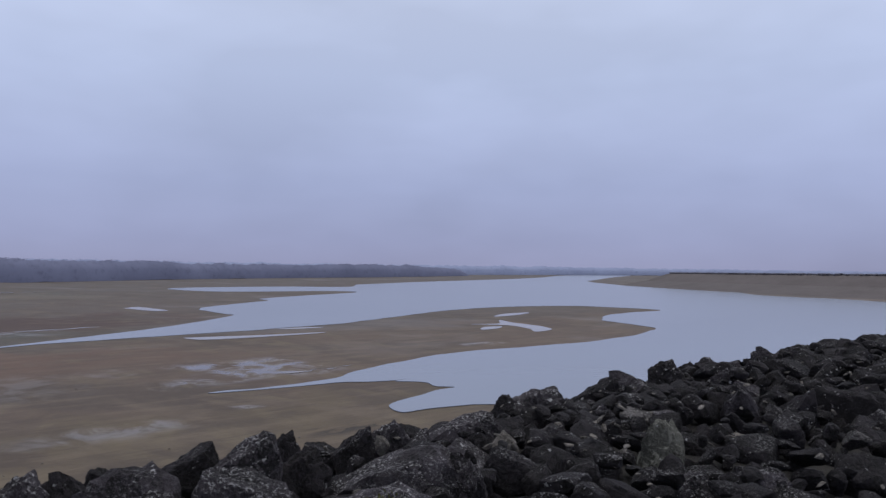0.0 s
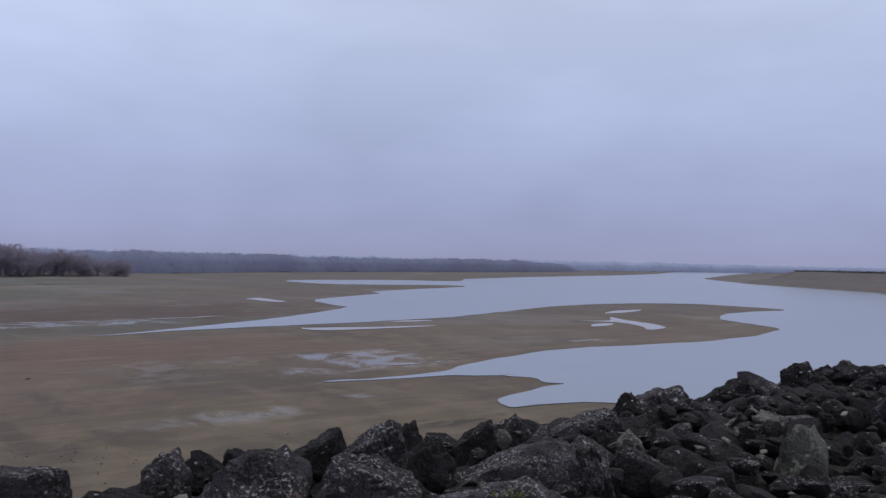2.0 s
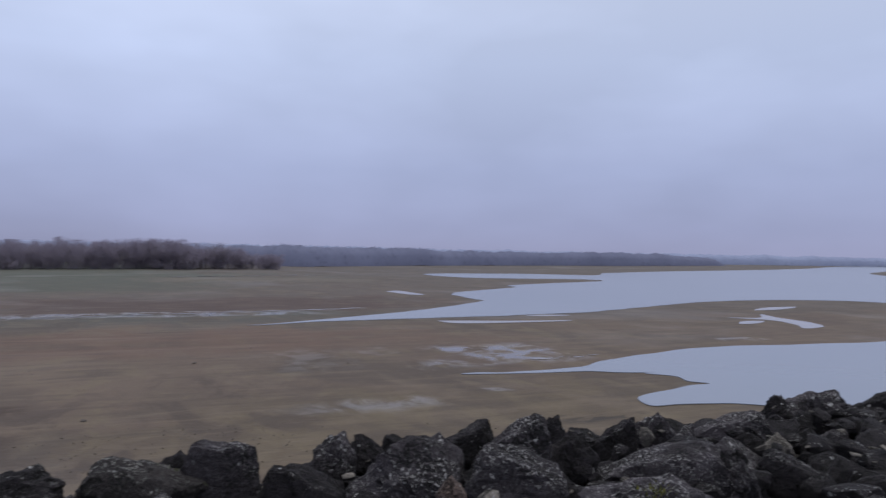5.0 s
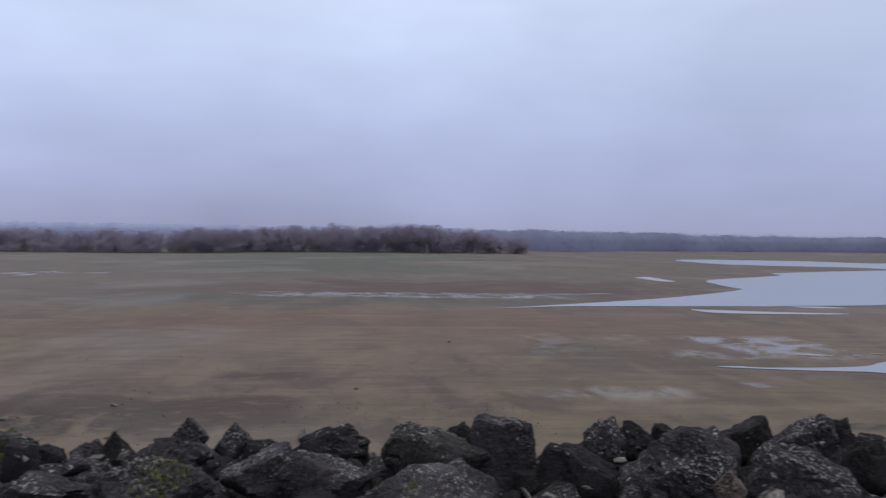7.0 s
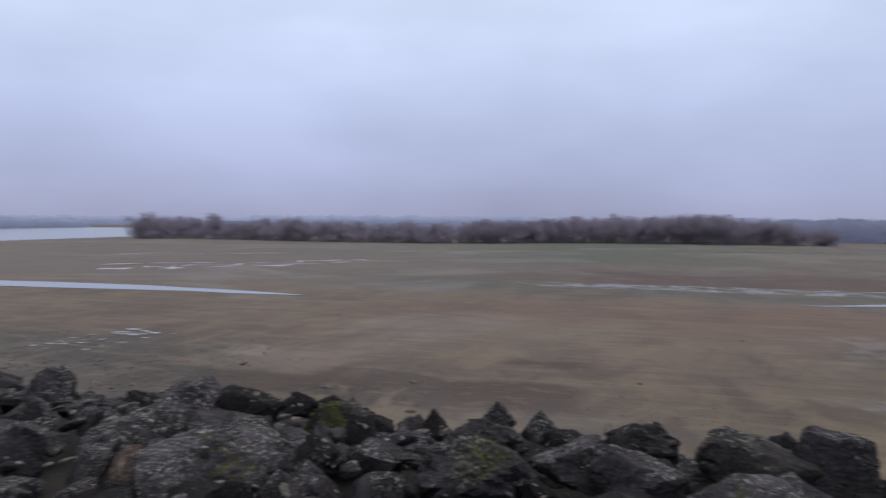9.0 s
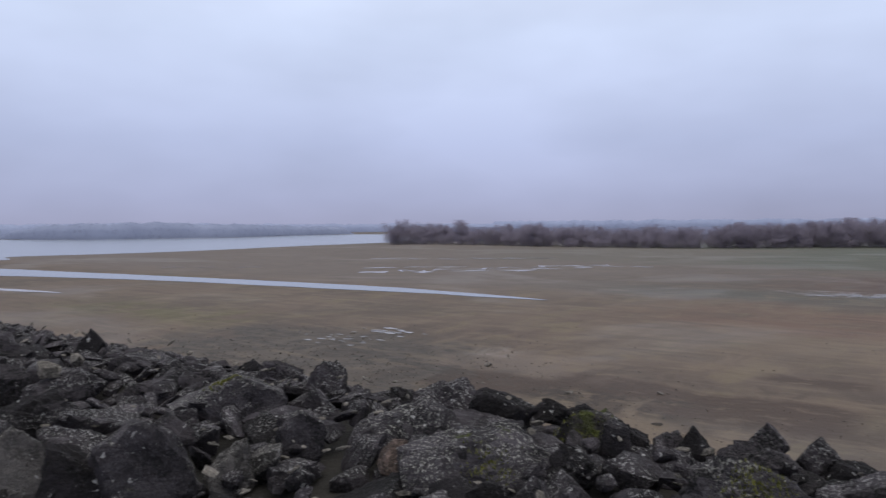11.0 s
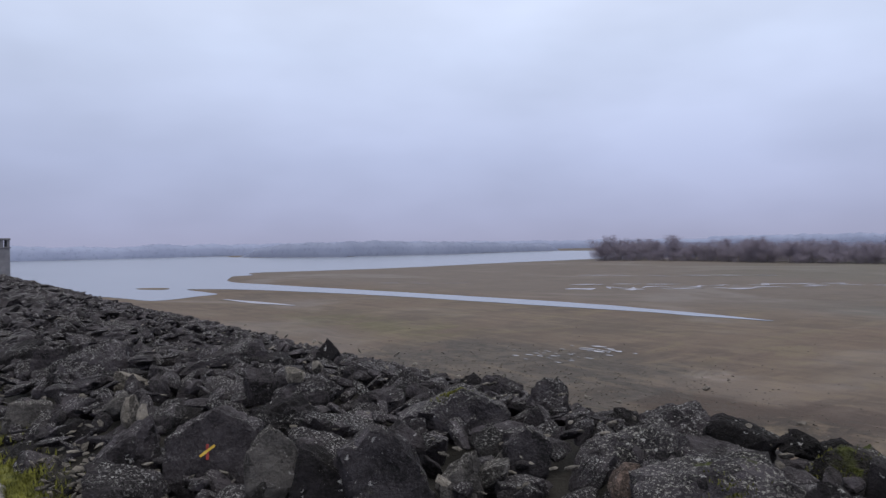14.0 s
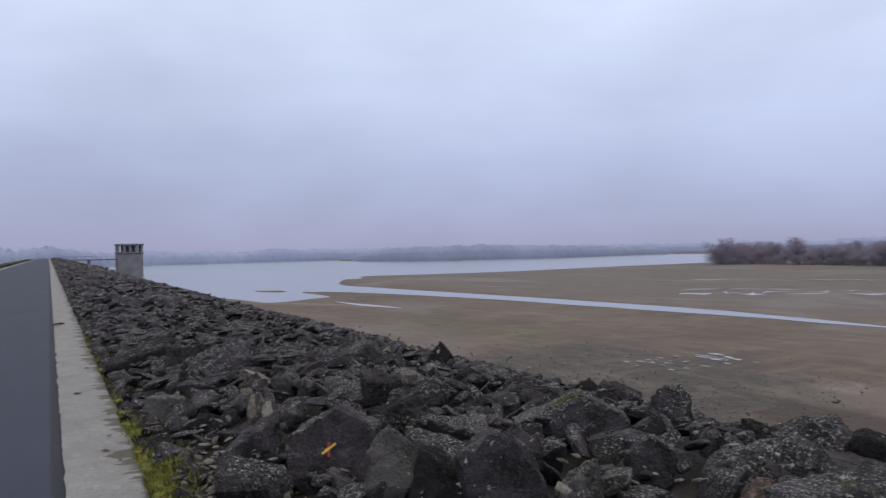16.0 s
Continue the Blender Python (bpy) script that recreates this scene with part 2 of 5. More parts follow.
    for x0, x1, y0, y1 in ((-19, -12, 32, 35.5), (-13, -4, 30, 35), (-10.5, -5, 39.5, 41.5), (-24, -18, 28.5, 33)):
        colour = lay(colour, times(node, link, zone(x0 - 1, x1 + 1, y0 - 0.6, y1 + 0.6, 2.5, 1.0, 2, 0.9), mask_of(node, link, weed, 0.38, 0.47)), (0.034, 0.021, 0.016))
    colour = lay(colour, times(node, link, zone(-18, 40, 95, 121, 8, 4, 8, 0.6), mask_of(node, link, streak, 0.42, 0.52)), (0.036, 0.020, 0.018))
    colour = lay(colour, zone(-28, -17, 32, 41, 4, 2, 5, 0.55), (0.124, 0.100, 0.090))
    colour = lay(colour, times(node, link, zone(17.5, 24.5, 29.2, 31.4, 2, 0.5, 1, 0.9), mask_of(node, link, streak, 0.49, 0.53)), (0.022, 0.017, 0.014))
    colour = lay(colour, zone(-116, -84, 61, 69.5, 8, 2, 4, 0.45), (0.060, 0.054, 0.026))
    tint = node("VectorMath")
    tint.operation = "MULTIPLY"
    tint.inputs[1].default_value = (0.99, 0.955, 0.90)
    link(colour, tint.inputs[0])
    link(tint.outputs[0], s.inputs["Base Color"])
    # films of water on the low places
    ragged = mask_of(node, link, grain(node, link, p, 0.42, 6, 0.68, (0.8, 0.7, 0), (12, 7, 0), 0.8), 0.38, 0.58)
    film = times(node, link, zone(18.5, 33, 45.5, 58, 3.5, 3, 4), zone(5, 17, 34.2, 38.2, 4, 1.6, 3, 0.7), "MAXIMUM")
    film = times(node, link, film, zone(-28, -22, 36, 41, 2.5, 2, 3, 0.4), "MAXIMUM")
    film = times(node, link, film, times(node, link, zone(5, 17, 46, 60, 5, 5, 6, 0.4), times(node, link, zone(50, 56, 52, 56, 2, 1.2, 1.5, 0.8), zone(18, 20.5, 37.4, 39.2, 0.8, 0.5, 0.8, 0.8), "MAXIMUM"), "MAXIMUM"), "MAXIMUM")
    film = times(node, link, film, times(node, link, zone(-24, 26, 88, 97, 12, 2, 4), 0.8), "MAXIMUM")
    damp = times(node, link, mask_of(node, link, wide, 0.5, 0.66), 0.28)
    wet = times(node, link, times(node, link, film, ragged), damp, "MAXIMUM")
    r = node("MapRange", To_Min=0.8, To_Max=0.14)
    link(wet, r.inputs["Value"])
    link(r.outputs[0], s.inputs["Roughness"])
    calm = node("MapRange", To_Min=0.5, To_Max=0.03)
    link(wet, calm.inputs["Value"])
    b = node("Bump", Distance=0.06)
    link(times(node, link, fine, patchy, "ADD"), b.inputs["Height"])
    link(calm.outputs[0], b.inputs["Strength"])
    link(b.outputs[0], s.inputs["Normal"])
    return m


MUD = make_mud()


def make_water(name, base, rough, ripple):
    m, t, s, node, link = material(name, rough, 0.5)
    p = node("NewGeometry").outputs["Position"]
    tone = grain(node, link, p, 0.02, 4, 0.5, (0.5, 1.5, 0))
    link(ramp_of(node, link, tone, ((0.3, base), (0.7, tuple(1.12 * c for c in base)))), s.inputs["Base Color"])
    s.inputs["IOR"].default_value = 1.33
    waves = grain(node, link, p, 1.1, 3, 0.5, (1.0, 2.0, 1))
    relief(node, link, s, waves, ripple, 0.02)
    return m


WATER = make_water("lake_water", (0.15, 0.17, 0.215), 0.2, 0.3)
FILM = make_water("shallow_puddle", (0.21, 0.20, 0.20), 0.16, 0.1)


def plain(name, dark, light, scale, rough=0.85, bump=0.3, depth=0.01, stretch=(1, 1, 1), spec=0.35):
    m, t, s, node, link = material(name, rough, spec)
    p = node("NewGeometry").outputs["Position"]
    a = grain(node, link, p, scale, 6, 0.65, stretch)
    b = grain(node, link, p, scale * 9, 5, 0.7, stretch)
    colour = ramp_of(node, link, a, ((0.3, dark), (0.7, light)))
    colour = blend(node, link, times(node, link, mask_of(node, link, b, 0.5, 0.75), 0.5), colour, tuple(0.55 * c for c in dark))
    link(colour, s.inputs["Base Color"])
    relief(node, link, s, b, bump, depth)
    return m


def make_edge_concrete():
    m, t, s, node, link = material("worn_concrete", 0.88, 0.3)
    p = node("NewGeometry").outputs["Position"]
    xyz = node("SeparateXYZ")
    link(p, xyz.inputs[0])
    a = grain(node, link, p, 2.4, 6, 0.7)
    b = grain(node, link, p, 60.0, 4, 0.75)
    c = grain(node, link, p, 16.0, 5, 0.7)
    colour = ramp_of(node, link, a, ((0.3, (0.125, 0.122, 0.126)), (0.7, (0.205, 0.202, 0.207))))
    colour = blend(node, link, times(node, link, mask_of(node, link, b, 0.50, 0.62), 0.6), colour, (0.09, 0.085, 0.08))
    colour = blend(node, link, times(node, link, mask_of(node, link, c, 0.55, 0.7), 0.5), colour, (0.28, 0.276, 0.272))
    # dirt that has crept in from the rocks in narrow tongues
    tongue = grain(node, link, p, 1.0, 5, 0.7, (3.6, 1.2, 1.0), (3, 1, 0))
    reach = node("MapRange", From_Min=0.30, From_Max=0.66, To_Min=0.0, To_Max=0.42)
    link(xyz.outputs["Y"], reach.inputs["Value"])
    dirt = mask_of(node, link, times(node, link, tongue, reach.outputs[0], "ADD"), 0.78, 0.86)
    colour = blend(node, link, times(node, link, dirt, 0.85), colour, (0.045, 0.043, 0.03))
    link(colour, s.inputs["Base Color"])
    relief(node, link, s, times(node, link, b, c, "ADD"), 0.8, 0.008)
    return m


def make_asphalt():
    m, t, s, node, link = material("damp_asphalt", 0.75, 0.2)
    p = node("NewGeometry").outputs["Position"]
    xyz = node("SeparateXYZ")
    link(p, xyz.inputs[0])
    a = grain(node, link, p, 0.8, 5, 0.6, (0.4, 1.6, 1))
    b = grain(node, link, p, 45.0, 5, 0.75)
    colour = ramp_of(node, link, a, ((0.3, (0.019, 0.023, 0.040)), (0.7, (0.029, 0.034, 0.056))))
    colour = blend(node, link, times(node, link, mask_of(node, link, b, 0.5, 0.7), 0.4), colour, (0.05, 0.055, 0.07))
    # a dark sealed seam along the concrete, flecked with grit
    ragged = times(node, link, xyz.outputs["Y"], times(node, link, grain(node, link, p, 9.0, 5, 0.7), 0.05), "ADD")
    colour = blend(node, link, times(node, link, mask_of(node, link, ragged, 0.07, 0.11), 0.8), colour, (0.009, 0.009, 0.013))
    grit = times(node, link, mask_of(node, link, grain(node, link, p, 55.0, 3, 0.6, (1, 1, 1), (4, 4, 4)), 0.63, 0.68), mask_of(node, link, ragged, 0.05, 0.14))
    colour = blend(node, link, grit, colour, (0.15, 0.15, 0.15))
    link(colour, s.inputs["Base Color"])
    relief(node, link, s, b, 0.5, 0.005)
    return m


CONCRETE = make_edge_concrete()
ASPHALT = make_asphalt()
# concrete lifted towards blue, so the tower's haze is in its colour
TOWER_STONE = plain("tower_concrete_hazed", (0.115, 0.116, 0.134), (0.185, 0.183, 0.210), 0.35, 0.9, 0.3, 0.05)
# dark rock greyed and blued to paint haze onto the far crest
FAR_ROCK = plain("far_riprap_hazed", (0.055, 0.055, 0.070), (0.085, 0.085, 0.105), 0.5, 0.95, 0.3, 0.05)
# near-black, so that the gaps between the stones stay dark
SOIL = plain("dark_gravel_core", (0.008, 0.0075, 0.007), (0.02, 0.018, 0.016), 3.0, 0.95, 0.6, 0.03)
BANK = plain("sandy_bank", (0.0598, 0.0505, 0.0506), (0.0870, 0.0746, 0.0758), 0.12, 0.9, 0.3, 0.1)
VERGE = plain("rough_grass_slope", (0.025, 0.03, 0.018), (0.05, 0.052, 0.03), 0.7, 0.95, 0.4, 0.1)
# twigs paled and tinted violet, painting in the haze over the tree belt
TWIG = plain("winter_twigs_hazed", (0.235, 0.212, 0.270), (0.262, 0.238, 0.300), 0.15, 0.95, 0.2, 0.05)
twig_tree = TWIG.node_tree
# translucent share evens out the crowns' contrast, as haze would
twig_mix, twig_thin = twig_tree.nodes.new("ShaderNodeMixShader"), twig_tree.nodes.new("ShaderNodeBsdfTranslucent")
twig_shader = twig_tree.nodes["Principled BSDF"]
twig_tree.links.new(twig_shader.inputs["Base Color"].links[0].from_socket, twig_thin.inputs["Color"])
twig_tree.links.new(twig_shader.outputs[0], twig_mix.inputs[1])
twig_tree.links.new(twig_thin.outputs[0], twig_mix.inputs[2])
twig_tree.links.new(twig_mix.outputs[0], twig_tree.nodes["Material Output"].inputs[0])
BARK = plain("grey_bark", (0.17, 0.155, 0.165), (0.24, 0.22, 0.23), 0.6, 0.95, 0.3, 0.03)
# the three wood colours are blued and paled to paint in distance haze
WOOD_NEAR = plain("distant_wood_hazed", (0.1133, 0.1228, 0.1835), (0.1435, 0.1552, 0.2281), 0.035, 1.0, 0.2, 0.4, (1, 1, 1), 0.0)
WOOD_MID = plain("wooded_point_hazed", (0.172, 0.197, 0.285), (0.212, 0.240, 0.338), 0.035, 1.0, 0.2, 0.4, (1, 1, 1), 0.0)
WOOD_FAR = plain("far_wood_hazed", (0.203, 0.233, 0.342), (0.248, 0.283, 0.405), 0.03, 1.0, 0.2, 0.4, (1, 1, 1), 0.0)
MOSS = plain("moss_and_grass", (0.0450, 0.0518, 0.0117), (0.1462, 0.1462, 0.0244), 9.0, 0.95, 0.5, 0.01)
RED_PAINT = plain("red_paint", (0.20, 0.028, 0.026), (0.28, 0.045, 0.04), 30.0, 0.6, 0.2, 0.002)
YELLOW_PAINT = plain("yellow_paint", (0.36, 0.23, 0.03), (0.46, 0.31, 0.04), 30.0, 0.6, 0.2, 0.002)


# ---- mesh helpers ----
def mesh_of(name, verts, faces, mat, smooth=False):
    me = bpy.data.meshes.new(name)
    me.from_pydata([tuple(v) for v in verts], [], [tuple(f) for f in faces])
    me.materials.append(mat)
    if smooth:
        me.shade_smooth()
    me.update()
    return me


def part(name, bm, mat, parent=None, label=""):
    me = bpy.data.meshes.new(name)
    bm.to_mesh(me)
    bm.free()
    me.materials.append(mat)
    ob = new(name, me)
    if parent:
        ob.parent = parent
    if label:
        tagged(ob, label)
    return ob


def box(bm, x0, x1, y0, y1, z0, z1, bevel=0.0):
    v = [bm.verts.new(c) for c in ((x0, y0, z0), (x1, y0, z0), (x1, y1, z0), (x0, y1, z0), (x0, y0, z1), (x1, y0, z1), (x1, y1, z1), (x0, y1, z1))]
    fs = [bm.faces.new([v[i] for i in f]) for f in ((3, 2, 1, 0), (4, 5, 6, 7), (0, 1, 5, 4), (1, 2, 6, 5), (2, 3, 7, 6), (3, 0, 4, 7))]
    if bevel:
        bmesh.ops.bevel(bm, geom=list({e for f in fs for e in f.edges}), offset=bevel, segments=1, affect="EDGES")
    return bm


def smooth_line(points, steps=5, closed=False, rough=0.0):
    """A rounded line through the points, with a little unevenness."""
    pts = [Vector((*p, 0)) for p in points]
    n, out = len(pts), []
    for i in range(n if closed else n - 1):
        if closed:
            a, b, c, d = pts[i - 1], pts[i], pts[(i + 1) % n], pts[(i + 2) % n]
        else:
            a, b, c, d = pts[max(0, i - 1)], pts[i], pts[i + 1], pts[min(n - 1, i + 2)]
        k = 0.5 if (c - b).length > 0.25 * max((b - a).length, (d - c).length) else 0.12
        for j in range(steps):
            u = j / steps
            m1, m2 = k * (c - a), k * (d - b)
            p = (2 * u**3 - 3 * u**2 + 1) * b + (u**3 - 2 * u**2 + u) * m1 + (3 * u**2 - 2 * u**3) * c + (u**3 - u**2) * m2
            if rough:
                far = rough * min(1.0, (c - b).length / 8)
                p += far * noise.noise_vector(p * 0.21) + 0.5 * far * noise.noise_vector(p * 0.6)
            out.append((p.x, p.y))
    if not closed:
        out.append(tuple(points[-1]))
    return out


LEVEL = -6.4


def pool(name, outline, mat, label, category, z=LEVEL):
    """A sheet of standing water inside a closed outline."""
    from_3d = [Vector((x, y, 0)) for x, y in outline]
    import mathutils
    tris = mathutils.geometry.tessellate_polygon([from_3d])
    n = len(from_3d)
    verts = [(x, y, z) for x, y in outline] + [(x, y, z - 0.03) for x, y in outline]
    faces = []
    for a, b, c in tris:
        u, v, w = from_3d[a], from_3d[b], from_3d[c]
        flip = (v - u).cross(w - u).z < 0
        faces.append((a, c, b) if flip else (a, b, c))
    faces += [(i, (i + 1) % n, n + (i + 1) % n, n + i) for i in range(n)]
    ob = new(name, mesh_of(name, verts, faces, mat))
    return tagged(ob, label, category, kind="structure")


def ease(v, a, b):
    u = min(1.0, max(0.0, (v - a) / (b - a)))
    return u * u * (3 - 2 * u)


# ---- lake bed: one sheet to the horizon ----
def bed_height(x, y):
    rise = 1.02 * ease(y, 125, 205) * ease(x, 72, 34) * ease(x, -215, -150)
    low = 0.016 * noise.noise(Vector((x * 0.16, y * 0.3, 0)))
    return LEVEL - 0.045 + rise + low * (1 + 6 * rise)


def axis(step, near, grow, end):
    out, s = [0.0], step
    while out[-1] < end:
        if out[-1] > near:
            s *= grow
        out.append(out[-1] + s)
    return out


half = axis(1.6, 110, 1.09, 4500)
xs = [-v for v in reversed(half[1:])] + half
ys = [-v for v in reversed(axis(20, 40, 1.4, 4500)[1:])] + axis(1.5, 140, 1.07, 4500)
verts = [(x, y, bed_height(x, y)) for y in ys for x in xs]
nx = len(xs)
faces = [(j * nx + i, j * nx + i + 1, (j + 1) * nx + i + 1, (j + 1) * nx + i) for j in range(len(ys) - 1) for i in range(nx - 1)]
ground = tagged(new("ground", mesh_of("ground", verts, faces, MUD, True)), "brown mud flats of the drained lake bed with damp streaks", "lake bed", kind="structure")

# ---- standing water ----
north_shore = [(10, 77.3), (18, 81.3), (26, 86.4), (36, 93.3), (51, 107), (52, 112), (53.3, 124), (57, 131), (64.5, 137), (79.7, 149), (83, 158), (102, 169), (127, 182), (126, 195),
               (103, 201), (92, 210), (90.6, 236), (105, 246), (136, 244), (157, 231), (179, 257), (190, 263), (241, 290), (285, 308), (362, 340), (457, 391)]
east_shore = [(600, 480), (700, 470), (540, 380), (400, 296), (352, 266), (291, 200), (291, 178), (300, 163), (272, 136), (225, 106), (214, 75),
              (206, 60), (215, 17), (120, 15), (50, 17), (36, 25)]
inlet_shore = [(30, 30), (26.8, 31.2), (24.8, 31.4), (25.2, 33.1), (26.3, 34), (28.9, 34.8), (30.9, 35.6), (32.6, 35.7), (31.8, 36.8), (32.3, 38.5), (31.1, 40.1), (32.2, 40.3), (30.9, 40.5),
               (29.4, 41.1), (27.8, 42.0), (25.3, 42.3), (22.2, 42.7), (19.2, 43.5), (20.5, 43.7), (22.1, 43.2), (24.1, 43.3), (28.7, 43.8), (31, 45.4), (35, 47), (41, 49), (47, 50), (58, 48.6), (66, 48.7), (75, 50)]
spit_shore = [(85, 53.6), (88, 58), (90, 63), (93, 68), (103, 74), (113, 75.5), (123, 76.2), (124.5, 84), (121, 96), (107, 101), (90, 99), (71, 91),
              (56, 84.5), (46, 82.8), (38, 81.5), (28, 80.8), (18, 79.6)]
pool("water", smooth_line(north_shore + east_shore + inlet_shore + spit_shore, 5, True, 0.5), WATER,
     "still grey-blue lake water between mud spits", "water")
west_shore = [(-38, 67.8), (-60, 70.2), (-79, 68.8), (-104, 65.8), (-137, 61), (-160, 59.5), (-186, 70), (-190, 77), (-206, 84), (-203, 108), (-203, 138), (-214, 189),
              (-220, 240), (-235, 300), (-330, 420), (-430, 460), (-432, 378), (-410, 312), (-420, 262), (-422, 222), (-455, 200), (-505, 190), (-575, 205), (-553, 125), (-543, 75), (-538, 20), (-400, 17), (-250, 17), (-150, 19)]
west_inlet = [(-127, 27), (-113, 30), (-117, 38), (-121, 42.6), (-138, 43), (-129, 50), (-115, 55.2), (-95, 60.2), (-73, 63.4), (-56, 66)]
pool("water", smooth_line(west_shore + west_inlet, 5, True, 0.5), WATER, "grey-blue lake water with a narrow channel", "water")

PUDDLE = "shallow puddle of rainwater on brown mud"


def puddle(points, z=LEVEL, rough=0.35, label=PUDDLE):
    ob = pool("puddle", smooth_line(points, 5, True, rough), FILM, label, "puddle", z)
    return tagged(ob, group="puddles on the lake bed")


puddle([(31.4, 77.6), (33.2, 77.3), (40, 75.6), (47.5, 74.6), (43.8, 73.7), (37, 73.8), (32.3, 74.6)])
puddle([(45, 82), (49, 82), (51, 80.6), (47, 80.4)])
puddle([(68.5, 60), (71.5, 64), (73, 69), (70, 73), (74, 72), (79, 76), (77, 71.5), (75.5, 65), (72.5, 61)], rough=0.5)
puddle([(65, 66), (68, 68.5), (71, 68), (68, 66)])
puddle([(84, 82), (90, 86), (97, 86.4), (91, 83)])
puddle([(-108, 39), (-99, 41), (-89, 42), (-97, 39.5)])
puddle([(42.5, 144.5), (44.3, 134), (45.6, 125.5), (48.2, 125.5), (48.0, 134), (46.6, 143)], rough=0.5)


def wet_patch(cx, cy, wide, deep, number, size, seed, label=PUDDLE, lean=0.0, round_=1.0):
    """A cluster of thin, ragged films of water."""
    rng = random.Random(seed)
    for _ in range(number):
        u, v = rng.gauss(0, 0.42), rng.gauss(0, 0.42)
        x, y = cx + u * wide + lean * v * deep, cy + v * deep
        a = size * rng.uniform(0.25, 1.0)
        b = a * rng.uniform(0.12, 0.34) * round_
        n = 9
        pts = []
        for i in range(n):
            t = 2 * math.pi * i / n
            k = rng.uniform(0.55, 1.2)
            pts.append((x + a * k * math.cos(t) + 0.4 * b * math.sin(t), y + b * k * math.sin(t) + 0.25 * a * math.cos(t) * lean))
        puddle(pts, LEVEL + rng.uniform(-0.004, 0.004), 0.12, label)


wet_patch(29.4, 48.3, 3.0, 1.0, 5, 1.2, 33)
wet_patch(-36.0, 40.9, 3.0, 1.3, 20, 0.6, 36, "small pale puddle among stones on mud", round_=1.9)
wet_patch(-38, 37, 5.5, 3.0, 26, 0.36, 37, "small pale puddle among stones on mud", round_=1.7)


def strand(a, b, width, pieces, seed, bend=0.0):
    """A broken thread of shallow water from a to b."""
    rng = random.Random(seed)
    a, b = Vector(a), Vector(b)
    d = b - a
    side = Vector((-d.y, d.x)).normalized()
    for i in range(pieces):
        u0 = (i + rng.uniform(0.0, 0.25)) / pieces
        u1 = (i + rng.uniform(0.7, 1.15)) / pieces
        p = [a + d * (u0 + (u1 - u0) * k) + side * (bend * math.sin(3.1 * (u0 + (u1 - u0) * k)) + rng.gauss(0, width * 0.35)) for k in (0, 0.3, 0.65, 1)]
        w = width * rng.uniform(0.35, 1.0)
        pts = [p[0], p[1] - side * w * rng.uniform(0.3, 0.7), p[2] - side * w * rng.uniform(0.3, 0.7), p[3], p[2] + side * w * rng.uniform(0.2, 0.6), p[1] + side * w * rng.uniform(0.2, 0.6)]
        mid = 0.5 * (p[1] + p[2])
        puddle([(q.x, q.y) for q in pts], bed_height(mid.x, mid.y) + 0.05, 0.35, "thin thread of shallow water on the mud plain")


strand((-85, 88), (-60, 134), 3.0, 8, 51, 1.5)
strand((-80, 93), (-58, 126), 3.4, 5, 52, -1.2)
strand((-95, 98), (-80, 113), 2.4, 3, 53)
strand((-70, 122), (-50, 132), 2.2, 4, 54)
strand((-118, 126), (-80, 150), 3.2, 6, 55)
strand((-130, 78), (-112, 90), 0.9, 3, 56)
strand((6, 185), (46, 200), 2.2, 7, 57)
strand((-18, 88.5), (28, 97), 0.7, 9, 58)

# a mud islet in the water
islet = smooth_line([(-149, 36.5), (-145, 41.5), (-140, 40), (-144, 36.8)], 5, True, 0.3)
cx, cy = sum(p[0] for p in islet) / len(islet), sum(p[1] for p in islet) / len(islet)
iv = [(x, y, LEVEL - 0.02) for x, y in islet] + [(cx + 0.6 * (x - cx), cy + 0.6 * (y - cy), LEVEL + 0.12) for x, y in islet] + [(cx, cy, LEVEL + 0.15)]
k = len(islet)
fc = [(i, (i + 1) % k, k + (i + 1) % k, k + i) for i in range(k)] + [(k + i, k + (i + 1) % k, 2 * k) for i in range(k)]
tagged(new("islet", mesh_of("islet", iv, fc, MUD, True)), "low dark mud islet in the lake water", "islet")


# ---- dam: core, road, concrete edge ----
def sweep(name, profile, path, mat, smooth=False):
    """A profile of (across, height) swept along a plan line of (x, y, lift); across is to the left of the way."""
    vs, fs, n = [], [], len(profile)
    for i, (x, y, lift) in enumerate(path):
        a, b = path[max(0, i - 1)], path[min(len(path) - 1, i + 1)]
        d = Vector((b[0] - a[0], b[1] - a[1], 0)).normalized()
        s = Vector((-d.y, d.x, 0))
        for across, h in profile:
            p = Vector((x, y, lift + h)) + s * across
            vs.append(p)
    for i in range(len(path) - 1):
        for j in range(n - 1):
            fs.append((i * n + j, (i + 1) * n + j, (i + 1) * n + j + 1, i * n + j + 1))
    fs.append(tuple(range(n)))
    fs.append(tuple(reversed([(len(path) - 1) * n + j for j in range(n)])))
    return new(name, mesh_of(name, vs, fs, mat, smooth))


long_path = [(x, 0.0, 0.0) for x in (-420, -200, -60, -20, 0, 20, 60, 150, 262)]
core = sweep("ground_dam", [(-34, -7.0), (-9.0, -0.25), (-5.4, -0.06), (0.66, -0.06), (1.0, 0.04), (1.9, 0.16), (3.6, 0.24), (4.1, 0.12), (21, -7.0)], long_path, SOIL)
tagged(core, "dark gravel core of the dam under the riprap", "dam", kind="structure")
road = sweep("road", [(-4.6, -0.05), (-4.6, 0.0), (-2.2, 0.035), (0.165, 0.0), (0.165, -0.05)], long_path, ASPHALT)
tagged(road, "damp blue-grey asphalt road along the dam crest", "road", kind="structure")


